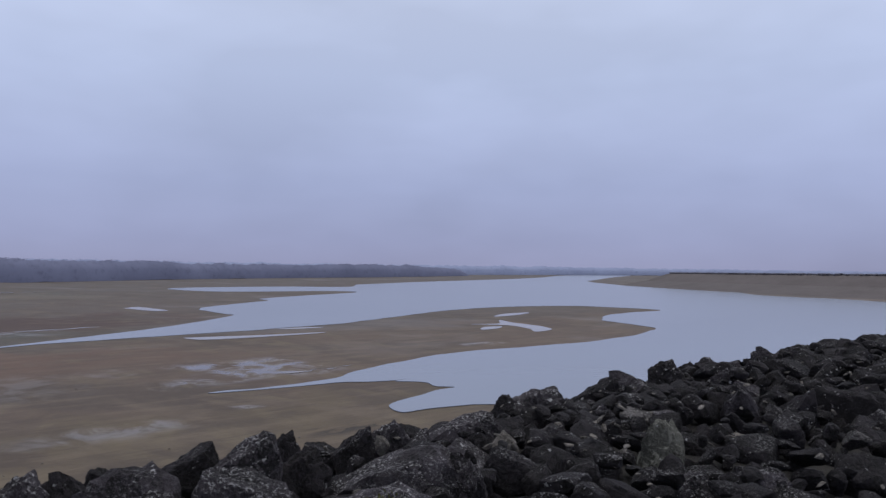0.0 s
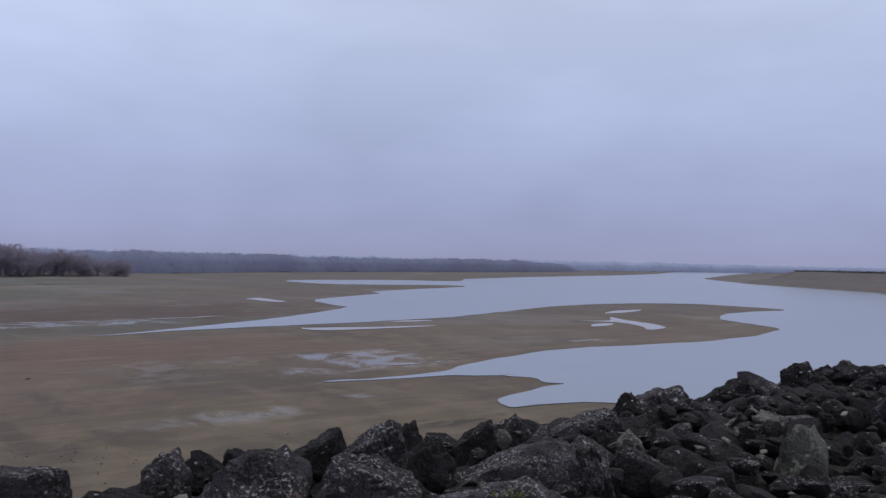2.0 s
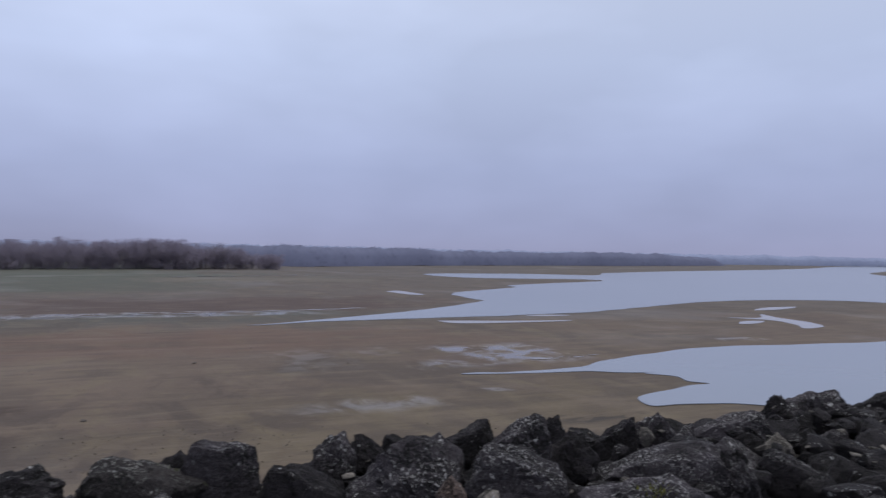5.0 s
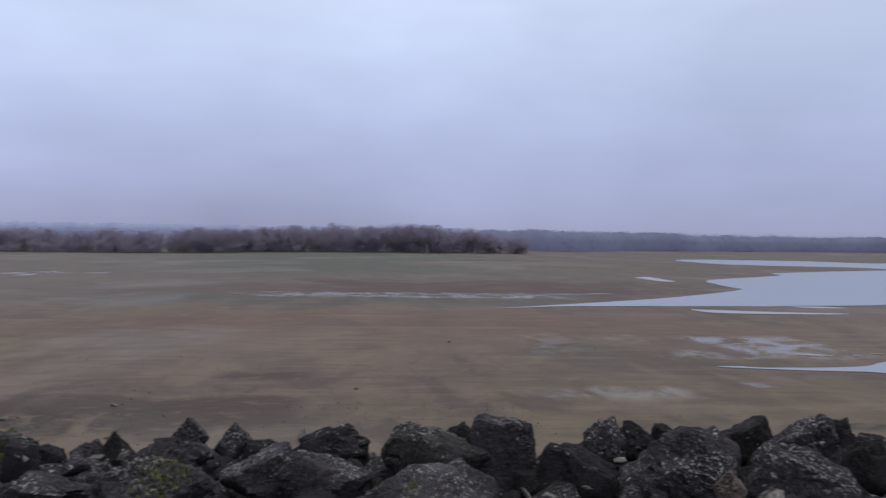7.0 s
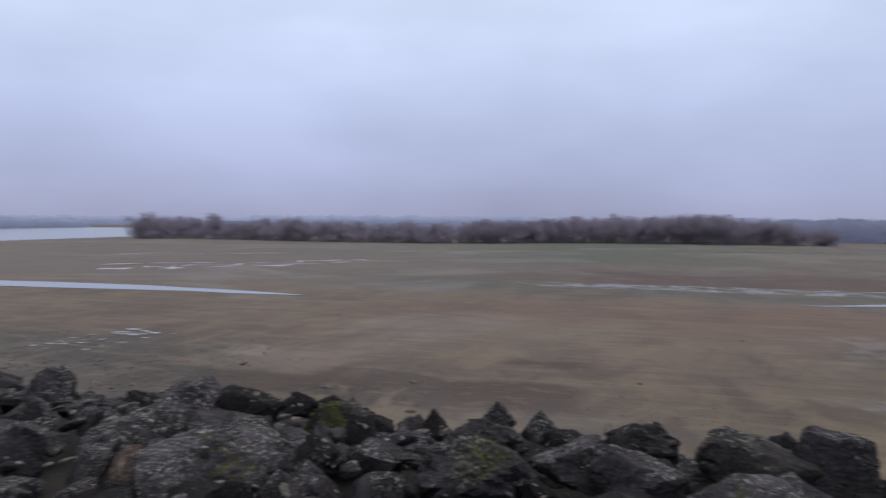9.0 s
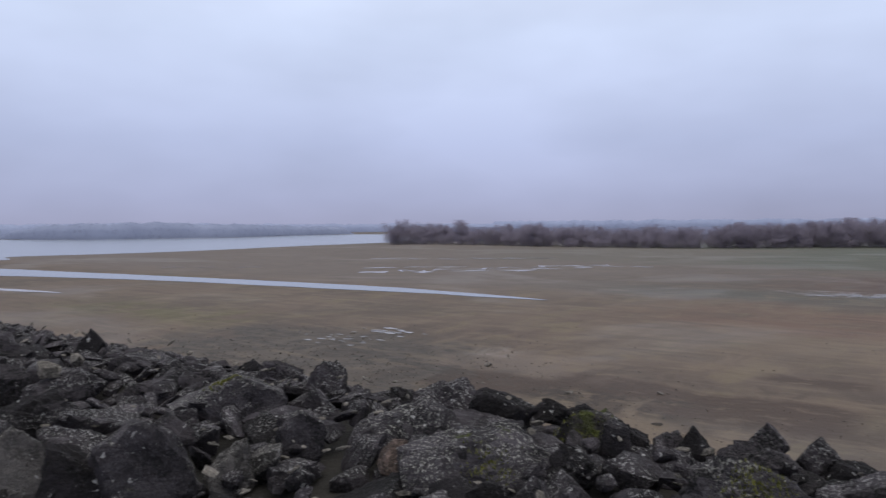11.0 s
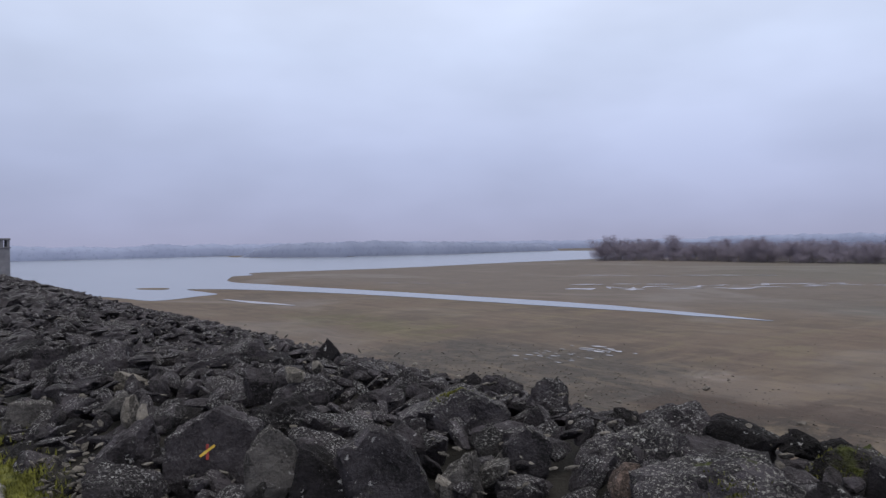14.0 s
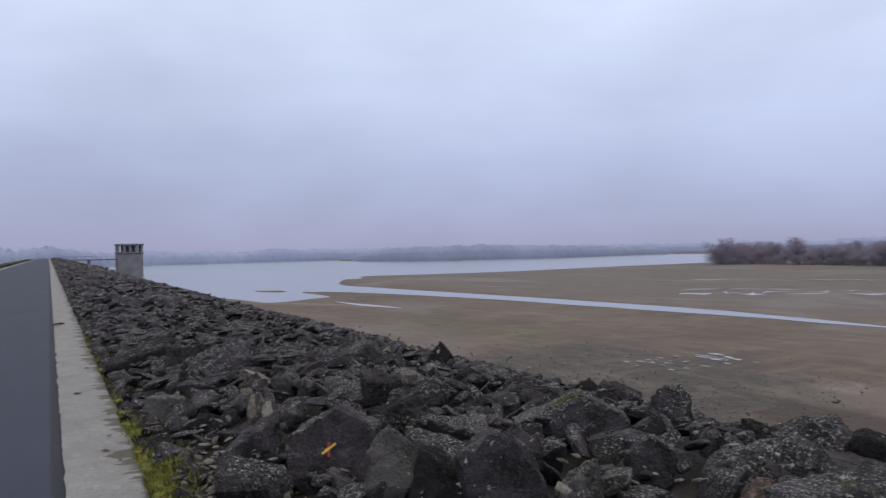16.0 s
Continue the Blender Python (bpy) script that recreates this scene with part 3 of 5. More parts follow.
def ragged_strip(name, y0, y1, z, mat, seed, wobble):
    """A thin slab along the road whose outer edge is worn."""
    random.seed(seed)
    vs, fs, x = [], [], -400.0
    cols = []
    while x < 250:
        cols.append(x)
        x += 0.09 if -22 < x < 14 else (0.6 if -60 < x < 40 else 6)
    for x in cols:
        w0 = wobble * (noise.noise(Vector((x * 2.2, seed, 0))) + 0.6 * noise.noise(Vector((x * 7, seed, 2))))
        w1 = 2.2 * wobble * noise.noise(Vector((x * 1.3, seed + 5, 0))) + wobble * noise.noise(Vector((x * 6, seed, 7)))
        for y, h in ((y0 + w0, -0.05), (y0 + w0, z - 0.004), (y0 + w0 + 0.012, z), (0.5 * (y0 + y1), z + 0.004), (y1 + w1 - 0.02, z), (y1 + w1, z - 0.012), (y1 + w1, -0.05)):
            vs.append((x, y, h))
    for i in range(len(cols) - 1):
        for j in range(6):
            a = i * 7 + j
            fs.append((a, a + 7, a + 8, a + 1))
    return new(name, mesh_of(name, vs, fs, mat))


tagged(ragged_strip("pavement", 0.15, 0.64, 0.022, CONCRETE, 3, 0.022), "worn pale concrete strip between road and riprap", "kerb strip", kind="structure")
tagged(ragged_strip("pavement", -5.15, -4.62, 0.03, CONCRETE, 8, 0.012), "pale concrete strip on the far side of the road", "kerb strip", kind="structure")


# ---- riprap ----
def ico(level):
    bm = bmesh.new()
    bmesh.ops.create_icosphere(bm, subdivisions=level, radius=1.0)
    v = np.array([tuple(p.co) for p in bm.verts])
    f = [tuple(p.index for p in q.verts) for q in bm.faces]
    bm.free()
    return v, f


ICO = {level: ico(level) for level in (1, 2, 3, 4, 5)}


def rock_shape(seed, level, cuts=13, edge=15, bumps=0.06, peak=0.0, block=False, low=0.6, chips_cut=5, planes=()):
    """Points and faces of a broken, weathered stone that fills a unit box."""
    rng = np.random.default_rng(seed)
    v, f = ICO[level]
    n = rng.normal(size=(cuts, 3))
    n /= np.linalg.norm(n, axis=1)[:, None]
    d = rng.uniform(low, 1.0, cuts)
    if block:
        n = np.vstack([n, np.eye(3), -np.eye(3)])
        d = np.concatenate([d + 0.22, np.full(6, 0.74)])
    chips_n = rng.normal(size=(chips_cut, 3))
    chips_n /= np.linalg.norm(chips_n, axis=1)[:, None]
    n, d = np.vstack([n, chips_n]), np.concatenate([d, rng.uniform(0.78, 1.05, chips_cut)])
    for *way, reach in planes:
        n, d = np.vstack([n, np.array(way) / np.linalg.norm(way)]), np.append(d, reach)
    dots = np.maximum(v @ n.T, 1e-4) / d
    r = np.sum(dots ** edge, axis=1) ** (-1 / edge)
    p = v * np.clip(r, 0.4, 1.5)[:, None]
    off = Vector(rng.uniform(-50, 50, 3))
    lift = np.array([noise.fractal(Vector(q) * 2.1 + off, 0.9, 2.1, 5 if level > 2 else 2) for q in p])
    chips = np.array([abs(noise.noise(Vector(q) * 5.5 + off)) for q in p])
    pits = np.array([noise.noise(Vector(q) * 11 + off) for q in p]) if level > 3 else 0.0
    p = p * (1 + bumps * 1.7 * lift - bumps * 1.3 * chips + bumps * 0.5 * pits)[:, None]
    lo, hi = p.min(0), p.max(0)
    p = (p - (lo + hi) / 2) / (hi - lo)
    if peak:
        up = np.clip(p[:, 2] + 0.5, 0, 1)
        p[:, :2] *= (1 - peak * up)[:, None]
        lo, hi = p.min(0), p.max(0)
        p = (p - (lo + hi) / 2) / (hi - lo)
    return p, f


def rock_mesh(seed, level, mat=ROCK_DARK, **how):
    p, f = rock_shape(seed, level, **how)
    me = mesh_of("stone", p, f, mat, True)
    me.set_sharp_from_angle(angle=radians(21))
    return me


# the near-black covering over the core, filling gaps between stones; its stones are its parts
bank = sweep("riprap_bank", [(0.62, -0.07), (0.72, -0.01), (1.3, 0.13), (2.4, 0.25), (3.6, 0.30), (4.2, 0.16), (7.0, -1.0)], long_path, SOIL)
tagged(bank, "bank of dark broken rock along the dam crest", "riprap", kind="structure")
named = {}           # stones with a look of their own, by their label
placed = []          # x, y, radius of every stone laid so far


def reach_up(w, d, h, rx, ry, rz):
    """How far a tilted stone rises over its middle."""
    up = pose(0, 0, 0, rx, ry, rz).to_3x3()[2]
    full = 0.5 * (abs(up[0]) * w + abs(up[1]) * d + abs(up[2]) * h)
    return 0.5 * h if rx == ry == 0 else 0.86 * full


def stone(me, x, y, top, w, d, h, rz=0, rx=0, ry=0, mat=None, label=""):
    ob = new("stone", me)
    ob.parent = bank
    ob.matrix_basis = pose(x, y, top - reach_up(w, d, h, rx, ry, rz), rx, ry, rz) @ Matrix.Diagonal((1.08 * w, d, h, 1))
    if mat and mat != me.materials[0]:
        ob.material_slots[0].link = "OBJECT"
        ob.material_slots[0].material = mat
    if label:
        tagged(ob, label)
        named[label] = ob
    placed.append((x, y, 0.25 * (w + d)))
    return ob


BROKEN = [rock_mesh(140 + i, 4, edge=60, bumps=0.065, cuts=8, low=0.42) for i in range(7)]
FRONT = (0, -0.95, 0.25, 0.62)
DOME = [rock_mesh(500 + i, 4, edge=13, bumps=0.10, cuts=16, low=0.72, peak=0.15, planes=((0.1 * i - 0.2, -0.8, 0.55, 0.72),)) for i in range(4)]
FLAT = [rock_mesh(520 + i, 4, edge=26, bumps=0.075, cuts=8, low=0.72, peak=0.10, planes=((0.06, 0, 1, 0.6), (1, 0, 0.1, 0.66), (-1, 0.1, 0.2, 0.66), FRONT)) for i in range(3)]
FALLS = [rock_mesh(540 + i, 4, edge=22, bumps=0.09, cuts=9, low=0.66, peak=0.10, planes=((0.45, -0.1, 0.88, 0.5), (-1, 0, 0.25, 0.68), FRONT)) for i in range(3)]
RISES = [rock_mesh(560 + i, 4, edge=22, bumps=0.09, cuts=9, low=0.66, peak=0.10, planes=((-0.45, -0.1, 0.88, 0.5), (1, 0, 0.25, 0.68), FRONT)) for i in range(3)]
PEAK = [rock_mesh(580 + i, 4, edge=26, bumps=0.075, cuts=7, low=0.74, planes=((0.72, 0, 0.68, 0.52), (-0.74, 0.1, 0.64, 0.5), (0, -0.86, 0.5, 0.55), (0, 0.8, 0.5, 0.55))) for i in range(3)]
PENT = [rock_mesh(600 + i, 4, edge=40, bumps=0.075, cuts=7, low=0.66, planes=((0.42, 0.1, 0.9, 0.6), (-0.5, 0, 0.86, 0.62), (0.2, -0.95, 0.2, 0.6))) for i in range(3)]
SLAB = [rock_mesh(620 + i, 4, edge=40, bumps=0.06, cuts=7, low=0.6, planes=((0.1, -0.15, 1, 0.4), (0, 0.1, -1, 0.4))) for i in range(2)]
CHIP = [rock_mesh(640 + i, 3, edge=80, bumps=0.04, cuts=6, low=0.36) for i in range(2)]
MARKED = rock_mesh(660, 5, edge=40, bumps=0.05, cuts=6, low=0.7, planes=((0.1, -0.97, 0.24, 0.44), (-0.3, 0, 0.95, 0.86), (0.35, 0, 0.93, 0.82), (1, -0.2, 0, 0.72)))

# stones of the crest, from west to east, as they stand out against the mud
stone(DOME[0], -2.71, 4.04, 0.498, 0.22, 0.20, 0.17, 30)
stone(DOME[1], -2.61, 4.19, 0.454, 0.19, 0.20, 0.13, 28)
stone(DOME[2], -2.37, 3.73, 0.542, 0.49, 0.36, 0.35, 28, mat=ROCK_MOSS, label="broad dark stone under green moss")
stone(FLAT[0], -2.13, 3.64, 0.540, 0.16, 0.20, 0.34, 25)
stone(FALLS[0], -2.18, 4.00, 0.415, 0.17, 0.20, 0.15, 24)
stone(DOME[3], -1.99, 4.05, 0.407, 0.18, 0.20, 0.17, 21, mat=ROCK_LIGHTENED)
stone(PEAK[0], -1.87, 4.10, 0.459, 0.22, 0.20, 0.29, 20, label="small pointed dark stone")
stone(DOME[1], -1.88, 3.61, 0.462, 0.38, 0.27, 0.22, 22, mat=ROCK_LIGHTENED)
stone(DOME[0], -1.53, 4.02, 0.447, 0.40, 0.29, 0.21, 15, mat=ROCK_LIGHTENED)
stone(PEAK[1], -1.56, 4.25, 0.494, 0.24, 0.20, 0.31, 15, mat=ROCK_LIGHTENED, label="pointed stone with a pale crusted tip")
stone(PEAK[2], -1.29, 4.25, 0.460, 0.22, 0.20, 0.29, 11, mat=ROCK_LICHEN, label="pointed stone spotted with white lichen")
stone(FALLS[1], -1.11, 4.20, 0.376, 0.28, 0.20, 0.17, 9)
stone(DOME[3], -0.70, 3.81, 0.551, 0.33, 0.24, 0.22, 4, label="rounded dark stone")
stone(RISES[0], -0.89, 3.89, 0.448, 0.15, 0.14, 0.12, 7)
stone(DOME[2], -0.35, 3.80, 0.566, 0.18, 0.20, 0.18, -1)
stone(DOME[1], -0.10, 3.85, 0.574, 0.26, 0.20, 0.26, -5)
stone(FLAT[1], 0.10, 3.56, 0.677, 0.35, 0.25, 0.41, -8, mat=ROCK_LICHEN, label="tall squarish dark stone with a flat top")
stone(FALLS[2], -0.21, 3.51, 0.652, 0.47, 0.34, 0.36, -3, mat=ROCK_MOSS, label="sloping stone with a mossy face")
stone(RISES[1], 0.54, 3.85, 0.478, 0.19, 0.20, 0.15, -14)
stone(DOME[3], 0.65, 3.75, 0.613, 0.20, 0.20, 0.34, -16, mat=ROCK_LICHEN)
stone(DOME[0], 0.84, 3.85, 0.575, 0.22, 0.20, 0.24, -19)
stone(FALLS[0], 1.01, 3.90, 0.550, 0.16, 0.20, 0.19, -21)
stone(DOME[2], 0.88, 3.39, 0.673, 0.56, 0.40, 0.40, -22, mat=ROCK_LIGHTENED, label="broad dark stone with small moss patches")
stone(RISES[2], 1.35, 3.70, 0.643, 0.29, 0.21, 0.27, -25)
stone(RISES[0], 1.49, 3.51, 0.710, 0.38, 0.28, 0.46, -28, mat=ROCK_LICHEN, label="large stone crusted with grey lichen")
stone(DOME[3], 1.92, 3.83, 0.592, 0.15, 0.14, 0.32, -31)
stone(FALLS[1], 2.24, 3.99, 0.461, 0.26, 0.20, 0.19, -33)
stone(RISES[1], 2.36, 3.84, 0.565, 0.26, 0.20, 0.32, -36)
stone(DOME[1], 2.56, 3.79, 0.582, 0.28, 0.20, 0.30, -38, mat=ROCK_LICHEN)
stone(CHIP[0], 2.37, 3.57, 0.556, 0.08, 0.08, 0.12, -38, mat=ROCK_PALE, label="small pale upright stone")
stone(DOME[0], 2.58, 3.74, 0.504, 0.19, 0.20, 0.29, -37, mat=ROCK_LICHEN)
stone(RISES[2], 2.80, 3.79, 0.493, 0.21, 0.20, 0.30, -39, mat=ROCK_LIGHTENED)
stone(RISES[0], 3.22, 3.87, 0.542, 0.51, 0.37, 0.37, -43, mat=ROCK_LIGHTENED)
stone(DOME[2], 3.90, 4.13, 0.536, 0.19, 0.20, 0.24, -46)
stone(DOME[3], 4.27, 4.06, 0.555, 0.48, 0.35, 0.45, -49, mat=ROCK_LICHEN, label="stone with a pale lichened crown")
stone(RISES[1], 5.11, 4.14, 0.557, 0.41, 0.30, 0.36, -53)
stone(DOME[0], 5.74, 4.30, 0.534, 0.50, 0.36, 0.39, -55, mat=ROCK_LIGHTENED)
stone(DOME[3], 6.31, 4.23, 0.596, 0.31, 0.22, 0.44, -58, label="upright dark stone")
stone(DOME[1], 6.85, 4.32, 0.531, 0.25, 0.20, 0.26, -60)
stone(DOME[2], 7.39, 4.42, 0.527, 0.23, 0.20, 0.29, -61, mat=ROCK_LIGHTENED)
stone(DOME[3], 7.41, 4.13, 0.508, 0.36, 0.26, 0.39, -63, mat=ROCK_LIGHTENED)
stone(DOME[0], 8.74, 4.37, 0.553, 0.30, 0.21, 0.32, -65, mat=ROCK_LIGHTENED)
stone(DOME[2], 9.81, 4.43, 0.510, 0.49, 0.35, 0.38, -67)
stone(PEAK[1], -6.96, 3.37, 0.647, 0.27, 0.20, 0.39, 62, label="small dark pointed stone")
stone(DOME[0], -3.94, 4.10, 0.397, 0.33, 0.24, 0.24, 39)
stone(DOME[3], -3.47, 4.02, 0.513, 0.47, 0.34, 0.36, 35, mat=ROCK_LIGHTENED)
stone(FALLS[2], -2.95, 3.86, 0.560, 0.39, 0.28, 0.31, 31)
stone(DOME[1], -5.48, 3.93, 0.455, 0.28, 0.20, 0.27, 51)
stone(FALLS[0], -5.03, 3.90, 0.502, 0.39, 0.28, 0.32, 49, mat=ROCK_LIGHTENED)
stone(DOME[2], -4.46, 3.80, 0.568, 0.38, 0.27, 0.40, 46, mat=ROCK_LICHEN)
# large stones in front of them
stone(PENT[0], -4.50, 3.03, 0.617, 0.73, 0.53, 0.48, 52, mat=ROCK_TUFT, label="large lichened stone with a tuft of green moss")
stone(DOME[1], -3.22, 3.29, 0.588, 0.65, 0.47, 0.45, 39, mat=ROCK_TUFT, label="large rounded stone speckled with lichen")
stone(DOME[3], -2.51, 2.96, 0.583, 0.74, 0.54, 0.39, 33, mat=ROCK_TUFT, label="broad stone under a pale striped lichen crust")
stone(CHIP[1], -2.93, 2.84, 0.487, 0.17, 0.20, 0.18, 39, mat=ROCK_PINK, label="pinkish broken stone")
stone(DOME[2], -3.69, 2.75, 0.422, 0.19, 0.20, 0.18, 49, mat=ROCK_GREY, label="small stone white with lichen")
stone(SLAB[0], -2.86, 3.56, 0.477, 0.42, 0.31, 0.22, 32, mat=ROCK_LIGHTENED)
stone(DOME[0], -2.12, 3.15, 0.543, 0.22, 0.20, 0.21, 25)
stone(PEAK[0], -5.63, 3.39, 0.533, 0.39, 0.28, 0.37, 56, mat=ROCK_LICHEN)
stone(DOME[1], -5.68, 2.54, 0.577, 0.54, 0.39, 0.34, 64, mat=ROCK_LIGHTENED)
stone(DOME[3], -5.24, 2.18, 0.525, 0.43, 0.31, 0.36, 65)
stone(SLAB[1], -5.70, 2.46, 0.632, 0.14, 0.13, 0.11, 65, mat=ROCK_PALE, label="white flat chip of stone")
stone(CHIP[0], -6.02, 2.81, 0.609, 0.09, 0.09, 0.12, 63, mat=ROCK_PALE)
stone(RISES[0], -7.82, 2.61, 0.622, 1.01, 0.73, 0.65, 70, mat=ROCK_LIGHTENED)
stone(DOME[2], -7.81, 2.55, 0.569, 0.87, 0.63, 0.61, 70, mat=ROCK_LICHEN)
stone(PENT[1], -3.75, 1.99, 0.664, 0.46, 0.33, 0.52, 57, mat=ROCK_TUFT, label="large angular boulder with a lichened top")
stone(RISES[1], -3.56, 2.33, 0.516, 0.23, 0.20, 0.31, 51, mat=ROCK_GREY)
stone(PENT[2], -3.54, 2.78, 0.572, 0.25, 0.20, 0.37, 45, mat=ROCK_TUFT)
stone(FALLS[1], -3.87, 1.72, 0.592, 0.26, 0.20, 0.39, 62)
stone(DOME[1], -8.67, 1.68, 0.648, 0.92, 0.66, 0.74, 78, mat=ROCK_LICHEN, label="massive overhanging dark boulder")
stone(RISES[2], -10.68, 1.17, 0.451, 0.93, 0.67, 0.60, 83)
stone(FLAT[0], -9.31, 1.36, 0.523, 0.39, 0.28, 0.65, 81, mat=ROCK_LIGHTENED)
stone(FLAT[2], -7.56, 0.96, 0.304, 0.41, 0.30, 0.33, 82, mat=ROCK_GREY, label="smooth grey block")
stone(CHIP[1], -6.01, 1.35, 0.512, 0.08, 0.07, 0.22, 76, mat=ROCK_PALE, label="upright pale splinter of stone")
stone(CHIP[0], -5.87, 1.37, 0.555, 0.07, 0.06, 0.23, 75, mat=ROCK_PALE, label="upright pale splinter of stone")
stone(CHIP[1], -5.53, 1.33, 0.549, 0.07, 0.07, 0.13, 75, mat=ROCK_PALE, label="upright pale splinter of stone")
stone(RISES[0], -6.59, 1.41, 0.454, 0.19, 0.20, 0.23, 77, mat=ROCK_GREY)
stone(RISES[1], -5.25, 1.17, 0.547, 0.37, 0.27, 0.42, 76, mat=ROCK_LIGHTENED)
stone(SLAB[0], -4.65, 1.02, 0.437, 0.38, 0.28, 0.31, 76, mat=ROCK_LIGHTENED)
stone(SLAB[1], -5.98, 2.32, 0.608, 0.27, 0.20, 0.28, 66, mat=ROCK_LIGHTENED)
stone(DOME[0], -1.33, 3.08, 0.648, 0.46, 0.33, 0.29, 16, mat=ROCK_TUFT, label="broad stone with yellow-green moss and white lichen")
stone(RISES[2], -0.96, 3.31, 0.609, 0.34, 0.24, 0.24, 9, mat=ROCK_LIGHTENED)
stone(FALLS[2], -0.69, 3.22, 0.613, 0.38, 0.27, 0.28, 4, mat=ROCK_LIGHTENED, label="brownish stone with a smooth sloping face")
stone(DOME[2], -0.35, 2.78, 0.692, 0.69, 0.50, 0.37, -1, mat=ROCK_TUFT, label="broad stone under lichen with moss")
stone(FALLS[0], 0.41, 3.37, 0.601, 0.39, 0.28, 0.35, -14, label="dark slab leaning over")
stone(PEAK[2], 0.91, 2.93, 0.620, 0.12, 0.12, 0.16, -25, mat=ROCK_PINK, label="pinkish pointed stone")
stone(FALLS[1], 1.31, 3.12, 0.659, 0.42, 0.30, 0.31, -28, mat=ROCK_LICHEN, label="dark stone with a white crusted top")
stone(DOME[3], 1.77, 3.39, 0.600, 0.25, 0.20, 0.34, -32)
stone(RISES[0], 2.17, 3.24, 0.591, 0.66, 0.48, 0.36, -39, mat=ROCK_LICHEN, label="broad dark stone with lichen on top")
stone(DOME[1], 1.69, 2.73, 0.620, 0.59, 0.43, 0.31, -38, mat=ROCK_LIGHTENED, label="dark stone with a bright moss patch")
stone(CHIP[1], 1.00, 2.77, 0.599, 0.10, 0.10, 0.09, -26, mat=ROCK_PALE)
stone(CHIP[0], 2.51, 3.31, 0.528, 0.08, 0.08, 0.10, -40, mat=ROCK_PALE, label="small white stone")
stone(DOME[0], 2.39, 2.94, 0.585, 0.23, 0.20, 0.34, -43, mat=ROCK_LIGHTENED)
stone(PEAK[0], 3.20, 3.43, 0.491, 0.16, 0.20, 0.16, -46, mat=ROCK_PALE, label="pale triangular stone")
stone(PENT[0], 4.43, 3.63, 0.485, 0.33, 0.24, 0.43, -53, mat=ROCK_LIGHTENED)
stone(DOME[2], 3.82, 2.78, 0.585, 0.35, 0.25, 0.64, -57, mat=ROCK_CRUST, label="tall boulder grey with lichen")
stone(PENT[1], 5.45, 3.03, 0.564, 0.33, 0.23, 0.63, -64, mat=ROCK_LICHEN)
stone(RISES[1], 5.77, 2.83, 0.565, 0.49, 0.35, 0.69, -66)
stone(FLAT[1], 6.24, 2.54, 0.550, 0.71, 0.51, 0.86, -70, label="large black block")
stone(SLAB[1], 4.95, 2.77, 0.316, 0.16, 0.20, 0.11, -64, mat=ROCK_PALE, label="white flat chip")
stone(SLAB[0], 4.61, 3.43, 0.450, 0.24, 0.20, 0.13, -56, mat=ROCK_GREY)
stone(SLAB[1], 7.87, 3.63, 0.441, 0.41, 0.29, 0.35, -67, mat=ROCK_LICHEN)
stone(DOME[3], 3.56, 2.37, 0.402, 0.19, 0.20, 0.24, -60, mat=ROCK_LICHEN)
stone(DOME[1], 4.26, 2.38, 0.345, 0.34, 0.24, 0.36, -64)
stone(DOME[0], 5.49, 3.43, 0.403, 0.33, 0.24, 0.32, -60)
stone(RISES[2], 3.85, 3.64, 0.426, 0.32, 0.23, 0.31, -49, mat=ROCK_LIGHTENED)
stone(FALLS[0], 4.45, 2.89, 0.391, 0.50, 0.36, 0.34, -60)
stone(FALLS[2], 2.86, 3.04, 0.517, 0.31, 0.23, 0.33, -47)
stone(RISES[0], 3.02, 2.78, 0.466, 0.31, 0.22, 0.31, -51)
stone(DOME[1], 6.55, 3.77, 0.558, 0.25, 0.20, 0.35, -62, mat=ROCK_LICHEN)
stone(PENT[2], -4.21, 1.62, 0.632, 0.25, 0.20, 0.47, 65, mat=ROCK_GREY, label="pale broken facet of a boulder")

# lower stones that close the crest between them
for i in range(24):
    stone(BROKEN[i % 7], -3.75 + 0.29 * i, 3.62 + 0.09 * (i % 3), 0.36 + 0.03 * (i % 2), 0.42, 0.36, 0.42, 41 * i, mat=(ROCK_DARK, ROCK_LIGHTENED, ROCK_LICHEN)[i % 3])

# the boulder with the painted trail mark, its flat face towards the road
marked = stone(MARKED, -4.90, 1.58, 0.612, 0.54, 0.38, 0.79, 70, mat=ROCK_LIGHTENED, label="dark boulder with a red and yellow painted cross")

from mathutils.bvhtree import BVHTree
marked_m = marked.matrix_basis
boulder_tree = BVHTree.FromPolygons([marked_m @ v.co for v in marked.data.vertices], [tuple(p.vertices) for p in marked.data.polygons])


